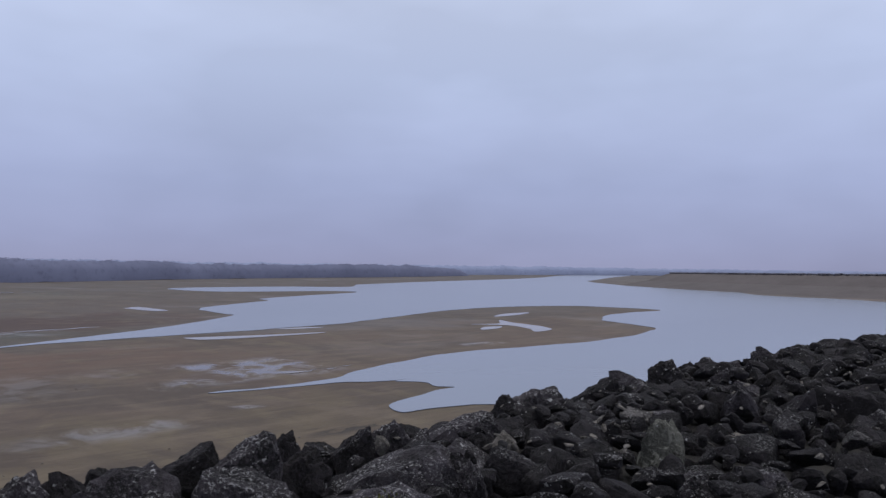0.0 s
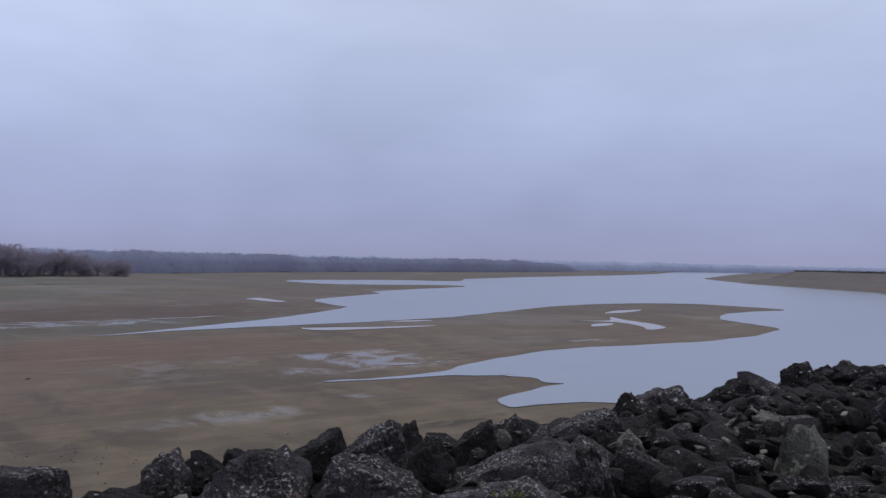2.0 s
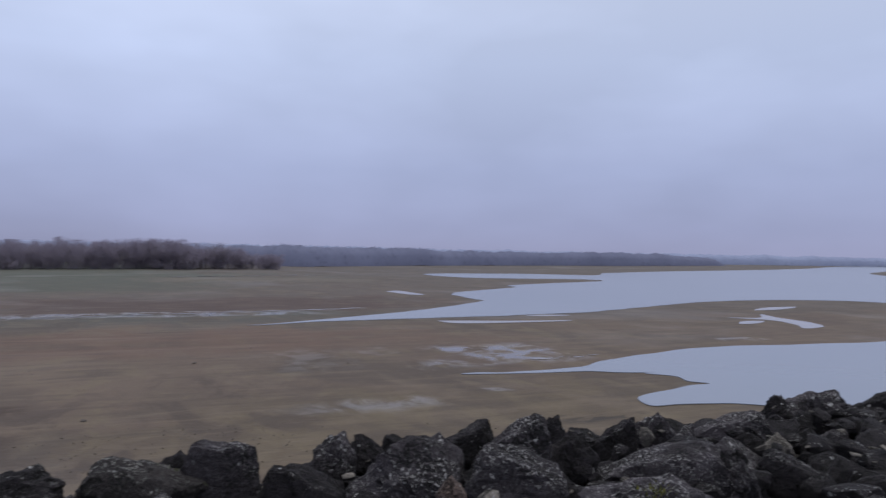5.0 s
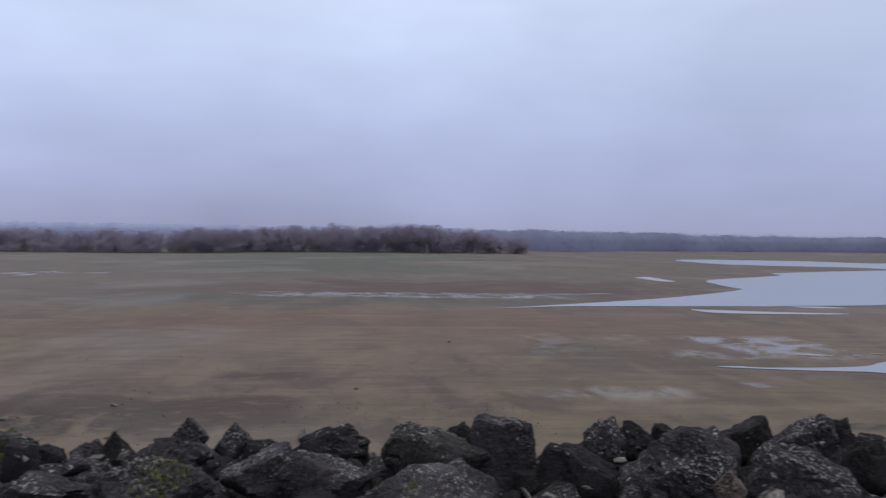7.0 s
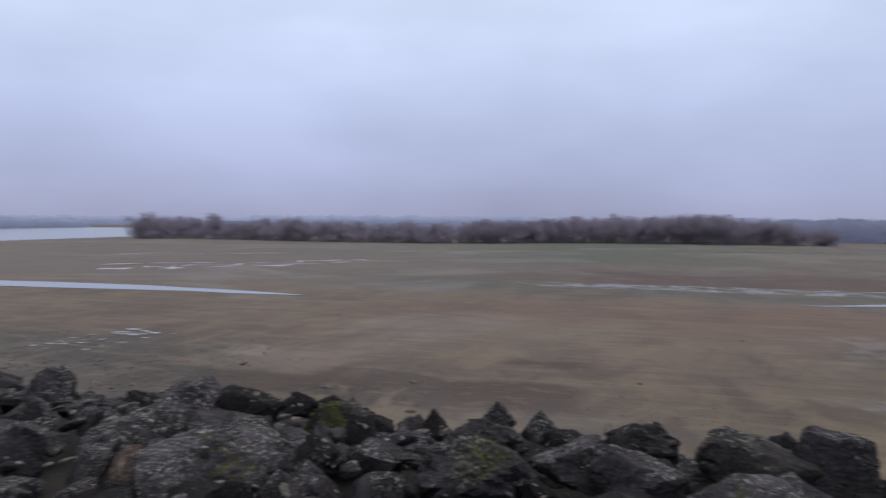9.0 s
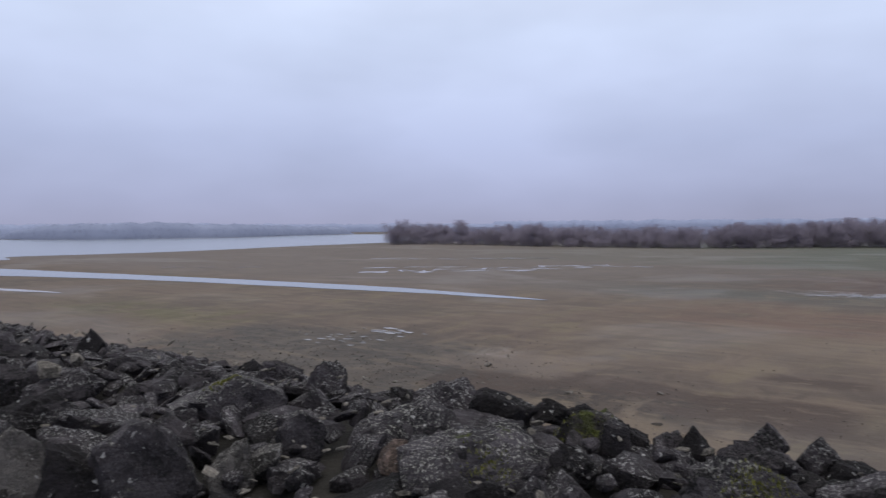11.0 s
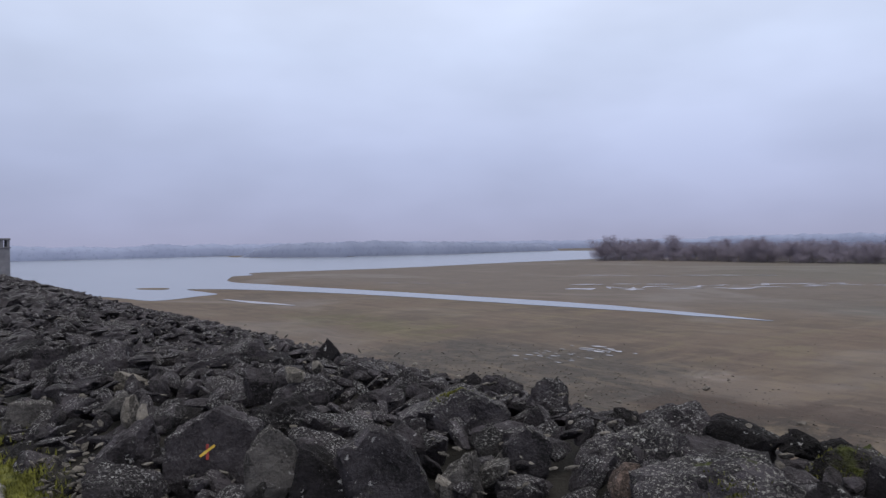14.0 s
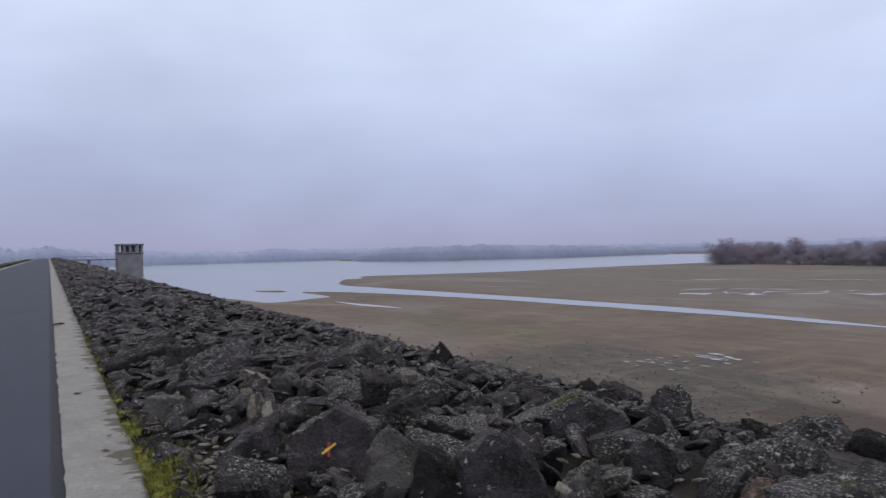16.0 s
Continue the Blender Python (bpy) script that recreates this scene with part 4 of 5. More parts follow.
def painted_bar(name, mat, across, up, length, width, turn, lift, label):
    """A stroke of paint that follows the boulder's face."""
    out = Vector((0.86, -0.33, 0.28)).normalized()
    side = Vector((out.y, -out.x, 0)).normalized() * -1
    high = out.cross(side) * -1
    if high.z < 0:
        high = -high
    c, s_ = math.cos(radians(turn)), math.sin(radians(turn))
    vs, fs = [], []
    rng = random.Random(length)
    for i in range(13):
        for j in (-1, 0, 1):
            a, b = (i / 12 - 0.5) * length, j * 0.5 * width * rng.uniform(0.85, 1.15)
            base = Vector((-4.5, 1.4, 0.42)) + side * (across + a * c - b * s_) + high * (up + a * s_ + b * c)
            hit, normal, _, _ = boulder_tree.ray_cast(base + out * 1.5, -out)
            vs.append((hit if hit else base) + out * lift)
    for i in range(12):
        for j in range(2):
            a = i * 3 + j
            fs.append((a, a + 3, a + 4, a + 1))
    me = mesh_of(name, vs, fs, mat, True)
    ob = new(name, me)
    ob.parent = bank
    return tagged(ob, label)


painted_bar("paint_stroke", RED_PAINT, -0.02, 0.05, 0.085, 0.015, 90, 0.004, "red stroke of a painted trail mark")
painted_bar("paint_stroke", YELLOW_PAINT, -0.02, 0.055, 0.098, 0.015, 35, 0.007, "yellow stroke of a painted trail mark")

LOW_GROUND = [(-4.5, 1.32, 0.2), (-4.2, 1.25, 0.2)]     # before its face
placed += LOW_GROUND

# random filling, the largest first, then the chips in the gaps
MID = [rock_mesh(300 + i, 4, edge=36 + (i % 4) * 20, bumps=0.055, cuts=7 + i % 4, low=0.40, block=(i % 7 == 0)) for i in range(14)]


def cover(y):
    """The height to which stones of the covering reach across the bank."""
    pts = ((0.6, 0.0), (0.8, 0.12), (1.2, 0.30), (2.0, 0.42), (3.2, 0.50), (3.9, 0.52), (4.4, 0.40), (5.4, -0.02))
    return float(np.interp(y, [p[0] for p in pts], [p[1] for p in pts]))


def crest_limit(x, y):
    """Stones behind the crest lie lower and lower."""
    if abs(x) < 3:
        return min(0.52, 1.58 - 0.30 * y)
    line = 3.45 if x < 0 else (3.85 if x < 6.5 else 4.2)
    return (0.52 if x < 6.5 else 0.62) - 0.26 * max(0.0, y - line)


def free(x, y, r, tight):
    return all((x - a) ** 2 + (y - b) ** 2 > (tight * (r + c)) ** 2 for a, b, c in placed if abs(a - x) < 1.5)


random.seed(21)
count = {"parts": len(placed)}
rest = {"west": ([], []), "east": ([], [])}
SHAPES = {level: [rock_shape(400 + i, level, edge=22 + 12 * (i % 4), bumps=0.05, cuts=7 + i % 4, low=0.40, block=(i % 6 == 0)) for i in range(12)] for level in (1, 2, 3)}


def loose(x, y, top, w, d, h, level):
    """One of the many stones joined into the rest of the covering."""
    p, f = random.choice(SHAPES[level])
    rx, ry, rz = random.gauss(0, 24), random.gauss(0, 24), random.uniform(0, 360)
    m = np.array(pose(x, y, top - reach_up(w, d, h, rx, ry, rz), rx, ry, rz) @ Matrix.Diagonal((w, d, h, 1)))
    rest_v, rest_f = rest["west" if x < -1.6 else "east"]
    start = sum(len(q) for q in rest_v)
    rest_v.append(p @ m[:3, :3].T + m[:3, 3])
    rest_f.extend((a + start, b + start, c + start) for a, b, c in f)


def fill(x0, x1, tries, r0, r1, tight, sink, parts):
    for _ in range(tries):
        x, y = random.uniform(x0, x1), random.uniform(0.74, 4.7)
        w = random.uniform(r0, r1) * 2
        if y < 1.15:
            w = min(w, 0.34)
        if not free(x, y, w / 2, tight):
            continue
        d, h = w * random.uniform(0.55, 1.0), w * random.uniform(0.36, 0.9)
        if x < -3.5 and random.random() < 0.5:
            d, h = w * random.uniform(0.4, 0.75), w * random.uniform(0.16, 0.34)
        top = cover(y) + random.uniform(-0.08, 0.09) + 0.22 * min(w, 0.5) - sink
        if (x > 1.8 and y < 3.4) or (-6.5 < x < -2.5 and y < 2.9):
            top -= 0.07
        top = min(top, cover(y) + (0.03 if x < 6.5 else 0.10), crest_limit(x, y) - 0.03)
        if parts and count["parts"] < 300 and -8.5 < x < 7:
            # lichened and paler mix in the west, brightness put into the rock colour
            mat = random.choices((ROCK_DARK, ROCK_LICHEN, ROCK_GREY, ROCK_MOSS, ROCK_PALE, ROCK_PINK, ROCK_LIGHTENED), ((34, 16, 6, 0, 1.5, 1.5, 41) if w < 0.36 else (28, 28, 5, 0, 0, 0, 39)) if x < -1.6 else ((65, 17, 6, 3, 6, 3, 0) if w < 0.4 else (72, 22, 4, 2, 0, 0, 0)))[0]
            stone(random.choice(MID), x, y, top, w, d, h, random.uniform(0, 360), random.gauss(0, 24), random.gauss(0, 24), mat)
            count["parts"] += 1
        else:
            loose(x, y, top, w, d, h, 3 if w > 0.24 and -14 < x < 12 else 2)
            placed.append((x, y, 0.25 * (w + d)))


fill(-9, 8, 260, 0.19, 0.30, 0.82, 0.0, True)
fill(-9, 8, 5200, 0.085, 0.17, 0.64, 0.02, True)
fill(-16, -9, 1900, 0.10, 0.28, 0.64, 0.0, False)
fill(8, 16, 1900, 0.10, 0.28, 0.64, 0.0, False)
placed = [q for q in placed if q not in LOW_GROUND]
fill(-16, 16, 8000, 0.04, 0.09, 0.58, 0.05, False)
placed.clear()
fill(-60, -16, 3600, 0.13, 0.38, 0.66, 0.0, False)
fill(16, 50, 2800, 0.13, 0.38, 0.66, 0.0, False)
for x0, x1, number in ((-400, -60, 1500), (50, 240, 900)):
    for _ in range(number):
        y = random.uniform(0.8, 4.6)
        w = random.uniform(0.5, 1.1)
        loose(random.uniform(x0, x1), y, min(cover(y) + random.uniform(-0.05, 0.1), 0.55), w, w * 0.8, w * 0.6, 1)
# the rubble too is paler in the west and darker in the east
for end, mat, label in (("west", ROCK_LIGHTENED, "lichened broken rock and chips heaped along the dam crest"), ("east", ROCK_DARK, "dark broken rock and chips heaped along the dam crest")):
    rubble = new("rubble", mesh_of("rubble", np.vstack(rest[end][0]), rest[end][1], mat, True))
    rubble.data.set_sharp_from_angle(angle=radians(15))
    rubble.parent = bank
    tagged(rubble, label, kind="stuff")

# pale chips lying between the stones
random.seed(5)
chip_v, chip_f, total = [], [], 0
for _ in range(1000):
    p, f = random.choice(SHAPES[1])
    x, y = random.gauss(-1, 5.5), random.uniform(0.75, 4.0)
    if random.random() < 0.3:
        x, y = random.gauss(-5.0, 0.6), random.uniform(0.72, 1.25)
    w = random.uniform(0.025, 0.085)
    m = np.array(pose(x, y, cover(y) - random.uniform(0.0, 0.1), random.gauss(0, 25), random.gauss(0, 25), random.uniform(0, 360)) @ Matrix.Diagonal((w, w * 0.6, w * 0.28, 1)))
    chip_v.append(p @ m[:3, :3].T + m[:3, 3])
    chip_f.extend((a + total, b + total, c + total) for a, b, c in f)
    total += len(p)
chips = new("stone_chips", mesh_of("stone_chips", np.vstack(chip_v), chip_f, ROCK_PALE))
chips.parent = bank
tagged(chips, "pale chips of broken stone", kind="stuff")


# ---- intake tower and its footbridge ----
tower = tagged(new("intake_tower"), "square grey concrete intake tower with pillared top standing in water", "tower")
tower.location = (-268, 24, LEVEL)
TOP = 11.4
part("shaft", box(bmesh.new(), -4.0, 4.0, -4.0, 4.0, -1.5, 8.2, 0.12), TOWER_STONE, tower)
part("ledge", box(bmesh.new(), -4.25, 4.25, -4.25, 4.25, 8.2, 8.6, 0.05), TOWER_STONE, tower)
for side in range(4):
    for i in range(5):
        a = -3.55 + i * 1.775
        if side in (1, 3) and i in (0, 4):
            continue
        x, y = ((a, -3.6), (3.6, a), (a, 3.6), (-3.6, a))[side]
        part("pillar", box(bmesh.new(), x - 0.38, x + 0.38, y - 0.38, y + 0.38, 8.6, TOP - 0.6, 0.04), TOWER_STONE, tower)
part("roof_slab", box(bmesh.new(), -4.2, 4.2, -4.2, 4.2, TOP - 0.6, TOP, 0.06), TOWER_STONE, tower)
part("gate_house", box(bmesh.new(), -2.4, 2.4, -2.4, 2.4, 8.6, TOP - 0.6, 0.04), TOWER_STONE, tower)
bridge = tagged(new("footbridge"), "thin concrete footbridge from dam crest to tower", "bridge")
bridge.location = (-268, 0, 0)
part("deck", box(bmesh.new(), -1.1, 1.1, 3.5, 20.0, -0.35, 0.05, 0.03), TOWER_STONE, bridge)
for x in (-1.05, 1.05):
    bm = box(bmesh.new(), x - 0.03, x + 0.03, 3.5, 20.0, 0.95, 1.02)
    for i in range(12):
        y = 3.6 + i * 1.48
        box(bm, x - 0.025, x + 0.025, y - 0.025, y + 0.025, 0.05, 0.95)
    part("railing", bm, TOWER_STONE, bridge)
part("pier", box(bmesh.new(), -0.6, 0.6, 11.2, 12.2, -7.5, -0.35, 0.05), TOWER_STONE, bridge)


# ---- the dam's far arm and its stone edging ----
arm_path = smooth_line([(262, -6), (252, 40), (262, 90), (284, 140), (312, 186)], 6)
arm_path = [(x, y, 0.45 - 1.15 * i / (len(arm_path) - 1)) for i, (x, y) in enumerate(arm_path)]
arm = sweep("ground_far_dam", [(-26, -8.0), (-3, -0.1), (0, 0.0), (3.0, -0.15), (14, -3.5), (30, -6.2), (46, -8.0)], arm_path, BANK)
tagged(arm, "sandy brown face of the distant dam arm", "dam", kind="structure")
random.seed(4)
ev, ef, total = [], [], 0
for i in range(len(arm_path) - 1):
    a, b = Vector(arm_path[i]), Vector(arm_path[i + 1])
    for _ in range(34):
        q = a.lerp(b, random.random())
        p, f = random.choice(SHAPES[1])
        w = random.uniform(0.8, 1.5)
        m = np.array(pose(q.x - random.uniform(0, 3), q.y, q.z + 0.1, 0, 0, random.uniform(0, 360)) @ Matrix.Diagonal((w, w, w * 0.75, 1)))
        ev.append(p @ m[:3, :3].T + m[:3, 3])
        ef.extend((u + total, v + total, t + total) for u, v, t in f)
        total += len(p)
edging = tagged(new("riprap_far", mesh_of("riprap_far", np.vstack(ev), ef, FAR_ROCK)), "dark line of riprap on the distant dam crest", "riprap", kind="stuff")


# ---- trees ----
def limb(bm, a, b, r0, r1, sides=5):
    d = (b - a).normalized()
    u = d.orthogonal().normalized()
    w = d.cross(u)
    rings = []
    for c, r in ((a, r0), (b, r1)):
        rings.append([bm.verts.new(c + r * (math.cos(t) * u + math.sin(t) * w)) for t in [2 * math.pi * i / sides for i in range(sides)]])
    for i in range(sides):
        bm.faces.new((rings[0][i], rings[0][(i + 1) % sides], rings[1][(i + 1) % sides], rings[1][i]))


def tree_meshes(seed, spread, lift):
    """A bare winter tree one unit tall: its trunk with limbs, and its crown of fine twigs."""
    rng = random.Random(seed)
    bm = bmesh.new()
    limb(bm, Vector((0, 0, -0.02)), Vector((0.01, 0.0, 0.22 + lift)), 0.028, 0.02, 7)
    limb(bm, Vector((0.01, 0, 0.22 + lift)), Vector((0.02, 0.01, 0.8)), 0.02, 0.005, 6)
    tips = []
    for i in range(13):
        t = rng.uniform(0.14 + lift, 0.7)
        a = Vector((0.01, 0, t))
        ang = i * 2.4 + rng.uniform(-0.5, 0.5)
        reach = spread * (1.0 - 0.65 * abs(t - 0.35)) * rng.uniform(0.7, 1.1)
        b = a + Vector((math.cos(ang) * reach * 0.55, math.sin(ang) * reach * 0.55, rng.uniform(0.08, 0.22)))
        c = b + Vector((math.cos(ang) * reach * 0.45, math.sin(ang) * reach * 0.45, rng.uniform(0.02, 0.14)))
        limb(bm, a, b, 0.011, 0.006)
        limb(bm, b, c, 0.006, 0.002, 4)
        tips += [b, c, (a + b) / 2, (b + c) / 2]
        if i % 2:
            tips.append(Vector((b.x * 0.9, b.y * 0.9, rng.uniform(0.06, 0.2))))
    tips += [Vector((0.02, 0.01, z)) for z in (0.6, 0.7, 0.8, 0.86)]
    trunk = bpy.data.meshes.new("trunk")
    bm.to_mesh(trunk)
    bm.free()
    trunk.materials.append(BARK)
    vs, fs = [], []
    for tip in tips:
        for _ in range(78):
            a = tip + Vector((rng.gauss(0, 0.062), rng.gauss(0, 0.062), rng.gauss(0, 0.075)))
            a.z = max(0.02, min(0.985, a.z))
            d = (a - Vector((0, 0, 0.3))).normalized() * 0.6 + Vector((rng.gauss(0, 0.5), rng.gauss(0, 0.5), rng.gauss(0.35, 0.4)))
            b = a + d.normalized() * rng.uniform(0.03, 0.075)
            s = d.orthogonal().normalized() * rng.uniform(0.003, 0.0075)
            k = len(vs)
            vs += [a - s, a + s, b]
            fs.append((k, k + 1, k + 2))
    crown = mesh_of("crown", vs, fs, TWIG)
    return trunk, crown


KINDS = [tree_meshes(60 + i, s, l) for i, (s, l) in enumerate(((0.42, 0.0), (0.5, 0.02), (0.36, 0.05), (0.55, -0.06), (0.46, 0.03), (0.62, -0.1)))]


def tree(kind, x, y, height, turn, label, group, wide=1.0):
    top = tagged(new("tree"), label, "tree", group)
    top.matrix_basis = pose(x, y, bed_height(x, y), 0, 0, turn) @ Matrix.Diagonal((height * wide, height * wide, height, 1))
    for name, me in zip(("trunk", "crown"), KINDS[kind]):
        ob = new(name, me)
        ob.parent = top
    return top


random.seed(9)
BELT = smooth_line([(-186, 216), (-137, 208), (-94, 205), (-63, 216), (-34, 239), (6, 250), (44, 256)], 14)
TREE = "leafless grey-brown tree in a belt behind the grassed shore"
for i, (x, y) in enumerate(BELT):
    u = i / (len(BELT) - 1)
    for row in range(3):
        h = (8.2 - 2.0 * math.sin(math.pi * min(1, u * 1.5)) + 1.6 * ease(u, 0.6, 0.85)) * 0.86 * random.choice((random.uniform(0.55, 0.8), random.uniform(0.85, 1.1), random.uniform(0.9, 1.15))) + 0.4 * row
        if i < 12 and (i % 5 == 3):
            continue
        h *= 1 - 0.5 * ease(u, 0.86, 1.0)
        if u > 0.92 and row == 2:
            continue
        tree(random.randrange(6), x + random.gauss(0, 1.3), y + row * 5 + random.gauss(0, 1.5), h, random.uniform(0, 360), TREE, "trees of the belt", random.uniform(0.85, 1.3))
for i, (x, y) in enumerate(BELT):
    if i % 3 == 0:
        tree(random.choice((3, 5)), x + random.gauss(0, 1.5), y - 2.5 + random.gauss(0, 1.0), random.uniform(2.6, 4.4), random.uniform(0, 360),
             "low leafless bush at the foot of the tree belt", "bushes of the belt", 1.5)
for x, y, h in ((-183, 212, 9.4), (-150, 208, 8.6), (9, 246, 9.4), (14, 247, 8.8), (43, 254, 5.2), (39, 254, 4.6), (-118, 205, 7.4)):
    tree(random.randrange(4), x, y, h, random.uniform(0, 360), "tall leafless tree standing out of the belt", "tall trees of the belt", 1.15)


def wood(name, line, heights, mat, label, seed, deep=14, step=1.2):
    """A far wood: a long thicket with an uneven top, fringed with twigs."""
    rng = random.Random(seed)
    pts = smooth_line(line, 24)
    tops = [float(np.interp(i / (len(pts) - 1), np.linspace(0, 1, len(heights)), heights)) for i in range(len(pts))]
    fine = []
    for i in range(len(pts) - 1):
        a, b = Vector((*pts[i], tops[i])), Vector((*pts[i + 1], tops[i + 1]))
        for j in range(max(1, int((b - a).length / step))):
            fine.append(a.lerp(b, j / max(1, int((b - a).length / step))))
    vs, fs = [], []
    prof = ((0, 0), (0.05, 0.55), (0.3, 0.93), (0.5, 1.0), (0.8, 0.9), (1.0, 0))
    n = len(prof)
    for i, p in enumerate(fine):
        d = (fine[min(len(fine) - 1, i + 1)] - fine[max(0, i - 1)])
        s = Vector((-d.y, d.x, 0)).normalized()
        if s.dot(Vector((p.x, p.y, 0))) < 0:
            s = -s
        crest = p.z * (1 + 0.12 * noise.noise(Vector((i * 0.045 * step, seed, 0))) + 0.11 * noise.noise(Vector((i * 0.17 * step, seed, 3))) + 0.07 * noise.noise(Vector((i * 0.5 * step, seed, 6))))
        crest *= min(1.0, 0.05 + 0.95 * ease(i, 0, 12 / step) * ease(len(fine) - 1 - i, 0, 12 / step))
        for across, h in prof:
            q = Vector((p.x, p.y, LEVEL - 0.1)) + s * (across * deep) + Vector((0, 0, crest * h))
            q += 0.5 * noise.noise_vector(Vector((i * 0.13 * step, across * 3, seed)))
            vs.append(q)
    for i in range(len(fine) - 1):
        for j in range(n - 1):
            a = i * n + j
            fs.append((a, a + n, a + n + 1, a + 1))
    for i in range(len(fine) - 1):
        for _ in range(2):
            a = vs[i * n + rng.choice((1, 2, 2, 3, 3))]
            a = a + Vector((rng.gauss(0, 0.5), rng.gauss(0, 0.5), rng.gauss(0, 0.3)))
            b = a + Vector((rng.gauss(0, 0.4), rng.gauss(0, 0.4), rng.uniform(0.2, 0.7)))
            k = len(vs)
            vs += [a - Vector((0.22, 0.1, 0)), a + Vector((0.22, 0.1, 0)), b]
            fs.append((k, k + 1, k + 2))
    ob = new(name, mesh_of(name, vs, fs, mat, True))
    return tagged(ob, label, "wood", kind="stuff")


def polar(*pairs):
    """Plan points from bearings (degrees east of north) and ranges in metres."""
    return [(r * math.sin(radians(b)), r * math.cos(radians(b))) for b, r in pairs]


# the mist over these woods lies only in their painted colours
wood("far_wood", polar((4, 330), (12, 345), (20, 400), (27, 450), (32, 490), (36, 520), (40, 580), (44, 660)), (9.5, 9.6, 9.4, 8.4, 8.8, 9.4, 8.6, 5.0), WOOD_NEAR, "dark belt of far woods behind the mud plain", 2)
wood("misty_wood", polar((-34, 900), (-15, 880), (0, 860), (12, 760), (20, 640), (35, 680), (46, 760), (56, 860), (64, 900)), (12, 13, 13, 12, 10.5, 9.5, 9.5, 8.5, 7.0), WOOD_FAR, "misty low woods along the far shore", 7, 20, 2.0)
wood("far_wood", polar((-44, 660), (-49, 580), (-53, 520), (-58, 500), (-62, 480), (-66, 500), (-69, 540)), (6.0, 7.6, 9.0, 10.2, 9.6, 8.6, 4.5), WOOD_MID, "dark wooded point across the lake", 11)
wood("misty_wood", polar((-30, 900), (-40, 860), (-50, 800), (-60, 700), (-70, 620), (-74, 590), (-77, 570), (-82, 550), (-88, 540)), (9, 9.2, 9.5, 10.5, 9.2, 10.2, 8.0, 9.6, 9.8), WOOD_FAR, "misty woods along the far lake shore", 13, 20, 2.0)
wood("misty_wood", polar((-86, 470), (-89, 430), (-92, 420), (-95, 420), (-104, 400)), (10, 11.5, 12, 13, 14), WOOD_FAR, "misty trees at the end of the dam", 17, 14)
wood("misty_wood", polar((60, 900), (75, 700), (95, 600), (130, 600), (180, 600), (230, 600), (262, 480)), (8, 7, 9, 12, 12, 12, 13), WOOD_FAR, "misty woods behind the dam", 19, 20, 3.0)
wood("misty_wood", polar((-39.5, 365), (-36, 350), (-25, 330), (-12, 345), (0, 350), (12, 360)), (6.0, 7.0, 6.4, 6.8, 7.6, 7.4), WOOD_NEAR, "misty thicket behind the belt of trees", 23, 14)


# ---- moss, grass and litter along the concrete edge ----
random.seed(33)
gv, gf = [], []
for _ in range(15000):
    x = random.choice((random.uniform(-16, 6), random.gauss(-5.2, 1.2), random.gauss(-4.3, 0.4)))
    if noise.noise(Vector((x * 1.9, 4, 0))) < (-0.12 if -9 < x < -3.8 else 0.0) and random.random() < 0.9:
        continue
    y = 0.61 + abs(random.gauss(0.02, 0.12))
    z = 0.0 + 0.35 * max(0, y - 0.66)
    h = random.uniform(0.015, 0.06)
    a = random.uniform(0, 6.28)
    lean_ = Vector((math.cos(a), math.sin(a), 0)) * h * random.uniform(0.3, 0.9)
    s_ = Vector((-math.sin(a), math.cos(a), 0)) * random.uniform(0.003, 0.008)
    p = Vector((x, y, z))
    k = len(gv)
    gv += [p - s_, p + s_, p + lean_ + Vector((0, 0, h))]
    gf.append((k, k + 1, k + 2))
for label, along, deep, r, number in (("large lichened stone with a tuft of green moss", -0.02, -0.12, 0.045, 320), ("broad stone under a pale striped lichen crust", 0.03, -0.15, 0.05, 260),
                                      ("broad stone with yellow-green moss and white lichen", 0.03, -0.1, 0.07, 420), ("large rounded stone speckled with lichen", -0.28, -0.16, 0.03, 110),
                                      ("dark stone with a bright moss patch", 0.05, -0.12, 0.035, 130), ("broad stone under lichen with moss", 0.02, -0.16, 0.06, 240),
                                      ("broad dark stone under green moss", -0.05, -0.08, 0.09, 420)):
    host = named[label]
    skin = BVHTree.FromPolygons([host.matrix_basis @ v.co for v in host.data.vertices], [tuple(q.vertices) for q in host.data.polygons])
    turn = host.matrix_basis.to_3x3().normalized()
    for _ in range(number):
        spot = host.matrix_basis.translation + turn @ Vector((along + random.gauss(0, r), deep + random.gauss(0, r * 0.8), 0))
        hit = skin.ray_cast(Vector((spot.x, spot.y, 2.0)), Vector((0, 0, -1)))[0]
        if hit is None:
            continue
        h = random.uniform(0.008, 0.022)
        a = random.uniform(0, 6.28)
        s_ = Vector((-math.sin(a), math.cos(a), 0)) * random.uniform(0.003, 0.007)
        p = hit - Vector((0, 0, 0.003))
        k = len(gv)
        gv += [p - s_, p + s_, p + Vector((math.cos(a) * h * 0.6, math.sin(a) * h * 0.6, h))]
        gf.append((k, k + 1, k + 2))
tagged(new("grass", mesh_of("grass", gv, gf, MOSS)), "yellow-green moss and grass along the concrete strip", "grass", kind="stuff")
cv, cf, total = [], [], 0
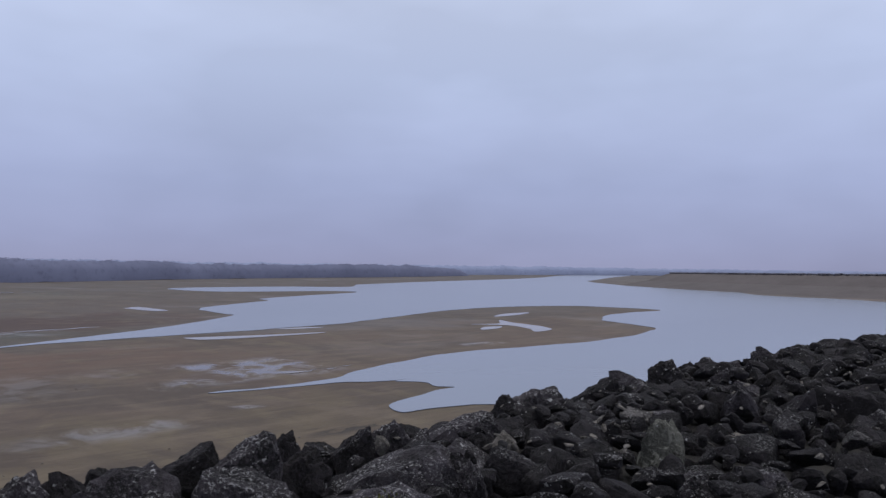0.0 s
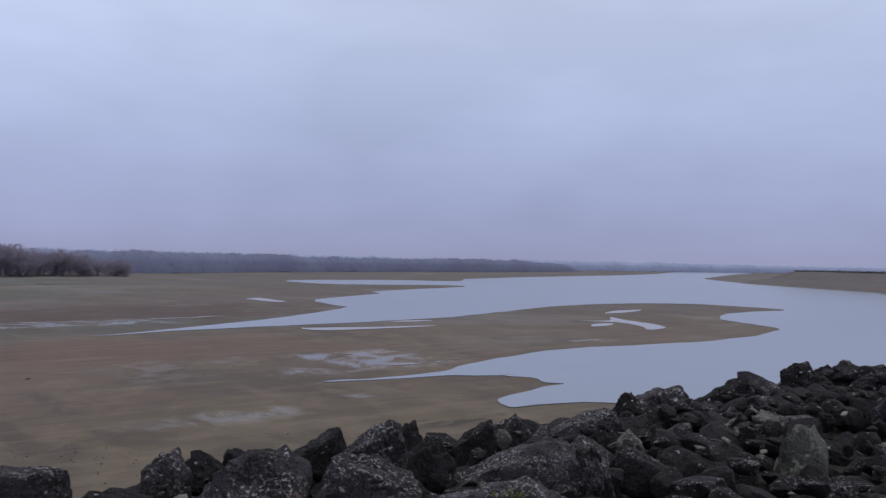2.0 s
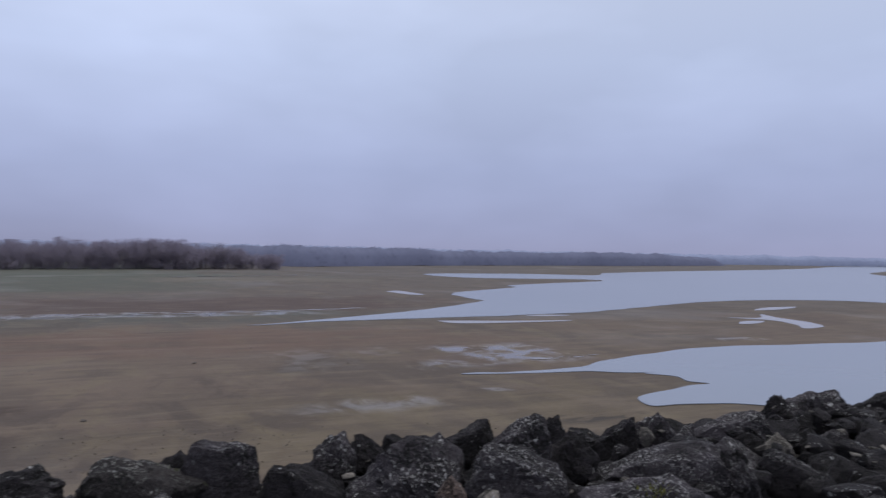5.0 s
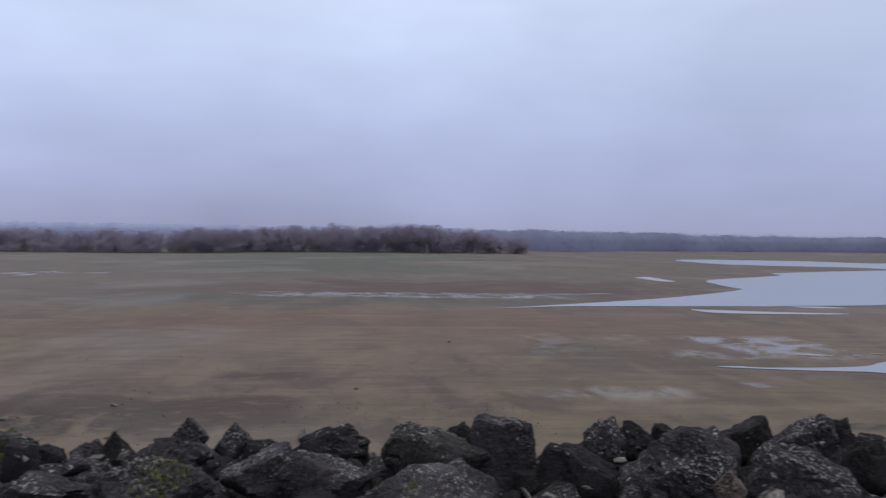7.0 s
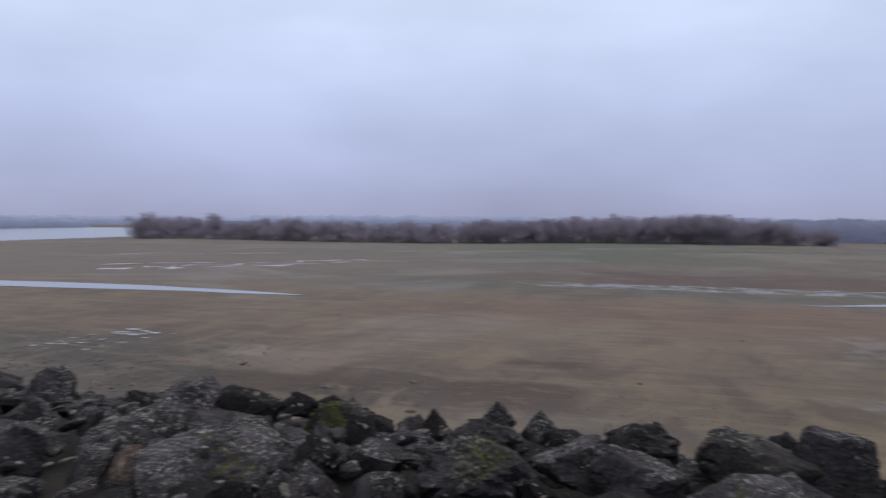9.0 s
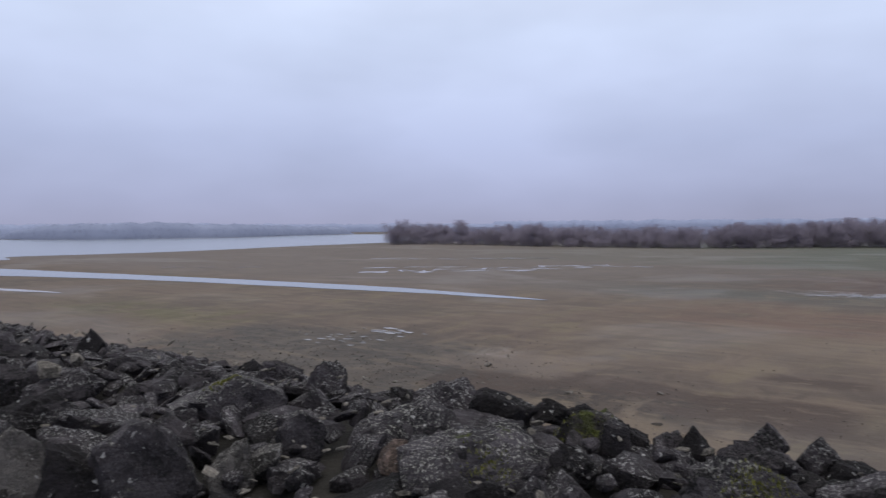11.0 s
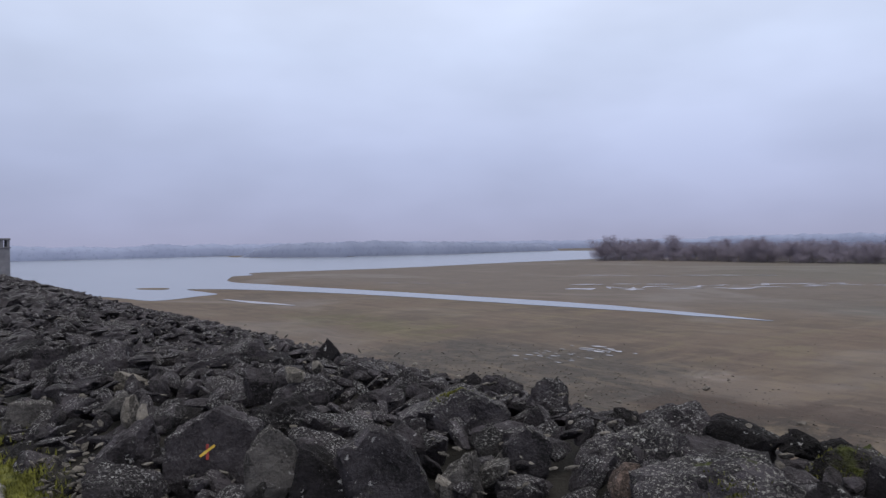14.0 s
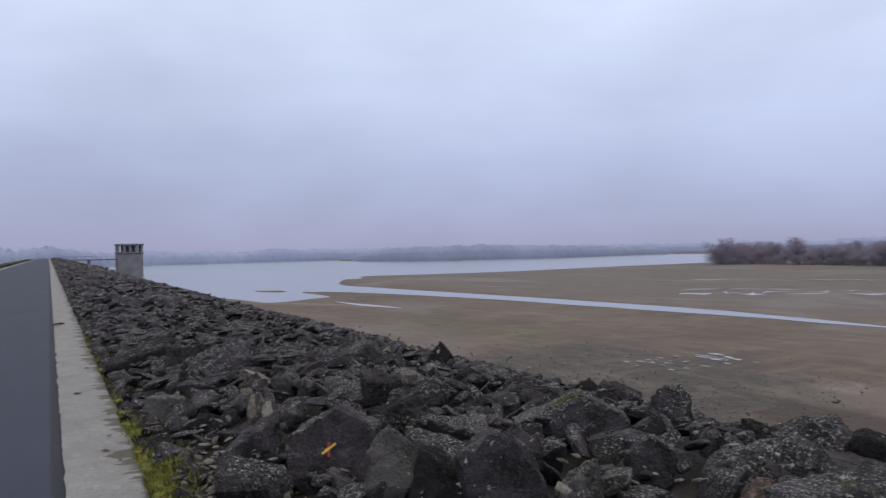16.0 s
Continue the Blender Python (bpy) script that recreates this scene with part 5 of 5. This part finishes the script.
for _ in range(260):
    x = random.choice((random.uniform(-14, 4), random.gauss(-5.0, 1.0)))
    if noise.noise(Vector((x * 1.9, 4, 0))) < (-0.05 if -8.5 < x < -4 else 0.1):
        continue
    p, f = random.choice(SHAPES[2])
    w = random.uniform(0.05, 0.2)
    m = np.array(pose(x, 0.67 + abs(random.gauss(0, 0.07)), 0.015, 0, 0, random.uniform(0, 360)) @ Matrix.Diagonal((w, w * 0.6, w * 0.2, 1)))
    cv.append(p @ m[:3, :3].T + m[:3, 3])
    cf.extend((a + total, b + total, c + total) for a, b, c in f)
    total += len(p)
tagged(new("moss", mesh_of("moss", np.vstack(cv), cf, MOSS, True)), "cushions of green moss at the foot of the riprap", "moss", kind="stuff")

LEAF = plain("dead_leaf", (0.045, 0.03, 0.02), (0.10, 0.07, 0.045), 20.0, 0.8, 0.3, 0.002)
leaf_v = [(0, -0.5, 0.0), (0.28, -0.2, 0.12), (0.22, 0.2, 0.16), (0, 0.5, 0.05), (-0.22, 0.2, 0.14), (-0.28, -0.2, 0.1), (0, -0.15, 0.02), (0, 0.2, 0.03)]
leaf_me = mesh_of("dead_leaf", leaf_v, [(0, 1, 6), (1, 2, 7, 6), (2, 3, 7), (3, 4, 7), (4, 5, 6, 7), (5, 0, 6)], LEAF)
for x, y, size in ((-5.62, 0.32, 0.09), (-9.6, 0.33, 0.1), (-18.6, 0.24, 0.3), (-7.4, 0.5, 0.05), (-8.3, 0.55, 0.06), (-6.6, 0.52, 0.06), (-6.9, 0.44, 0.07), (-11.5, 0.5, 0.08), (-5.2, 0.5, 0.05)):
    ob = new("dead_leaf", leaf_me)
    ob.matrix_basis = pose(x, y, 0.03, 0, 0, random.uniform(0, 360)) @ Matrix.Diagonal((size, size, size, 1))
    tagged(ob, "curled brown dead leaf on the concrete strip", "leaf", "dead leaves on the concrete")

# far edge of the road: a low dark line of scrub
sv, sf, total = [], [], 0
for _ in range(520):
    p, f = random.choice(SHAPES[1])
    w = random.uniform(0.5, 1.1)
    x = -70 - 220 * random.random() ** 1.5
    m = np.array(pose(x, -5.7 - random.uniform(0, 0.5), 0.1, 0, 0, random.uniform(0, 360)) @ Matrix.Diagonal((w, w * 0.6, w * 0.7, 1)))
    sv.append(p @ m[:3, :3].T + m[:3, 3])
    sf.extend((a + total, b + total, c + total) for a, b, c in f)
    total += len(p)
tagged(new("verge", mesh_of("verge", np.vstack(sv), sf, VERGE)), "low dark scrub along the far side of the road", "scrub", kind="stuff")

# stones strewn over the mud near the foot of the dam
random.seed(71)
tv, tf, total = [], [], 0
for i in range(3300):
    p, f = random.choice(SHAPES[1])
    if i < 2600:
        x, y = random.gauss(-32, 9), 21 + abs(random.gauss(3, 7))
        w = random.choice((random.uniform(0.03, 0.1), random.uniform(0.06, 0.2)))
    elif i < 3150:
        x, y = random.uniform(-26, 6), random.gauss(31.5, 2.4)
        w = random.uniform(0.03, 0.11)
    else:
        x, y = random.uniform(-60, 40), random.uniform(26, 60)
        w = random.uniform(0.05, 0.16)
    if x > 15 and y > 30:
        continue
    m = np.array(pose(x, y, bed_height(x, y) + 0.1 * w, random.gauss(0, 20), random.gauss(0, 20), random.uniform(0, 360)) @ Matrix.Diagonal((w, w * 0.7, w * 0.35, 1)))
    tv.append(p @ m[:3, :3].T + m[:3, 3])
    tf.extend((a + total, b + total, c + total) for a, b, c in f)
    total += len(p)
STREWN = plain("muddy_stone", (0.022, 0.019, 0.018), (0.15, 0.135, 0.125), 1.6, 0.9, 0.3, 0.02)
tagged(new("strewn_stones", mesh_of("strewn_stones", np.vstack(tv), tf, STREWN)), "muddy stones strewn at the foot of the dam", "stones", kind="stuff")
for x, y, w in ((-23.4, 34.5, 0.9), (-11.2, 28.2, 0.5), (-13, 33.4, 0.45), (3.3, 53, 0.4), (-2.5, 37, 0.35), (-16.5, 31, 0.5)):
    ob = new("mud_clod", MID[int(abs(x)) % len(MID)])
    ob.matrix_basis = pose(x, y, bed_height(x, y) + 0.08 * w, 0, 0, 17 * x) @ Matrix.Diagonal((w, w * 0.6, w * 0.32, 1))
    ob.material_slots[0].link = "OBJECT"
    ob.material_slots[0].material = STREWN
    tagged(ob, "dark muddy stone lying on the lake bed", "stone", "single stones on the mud")
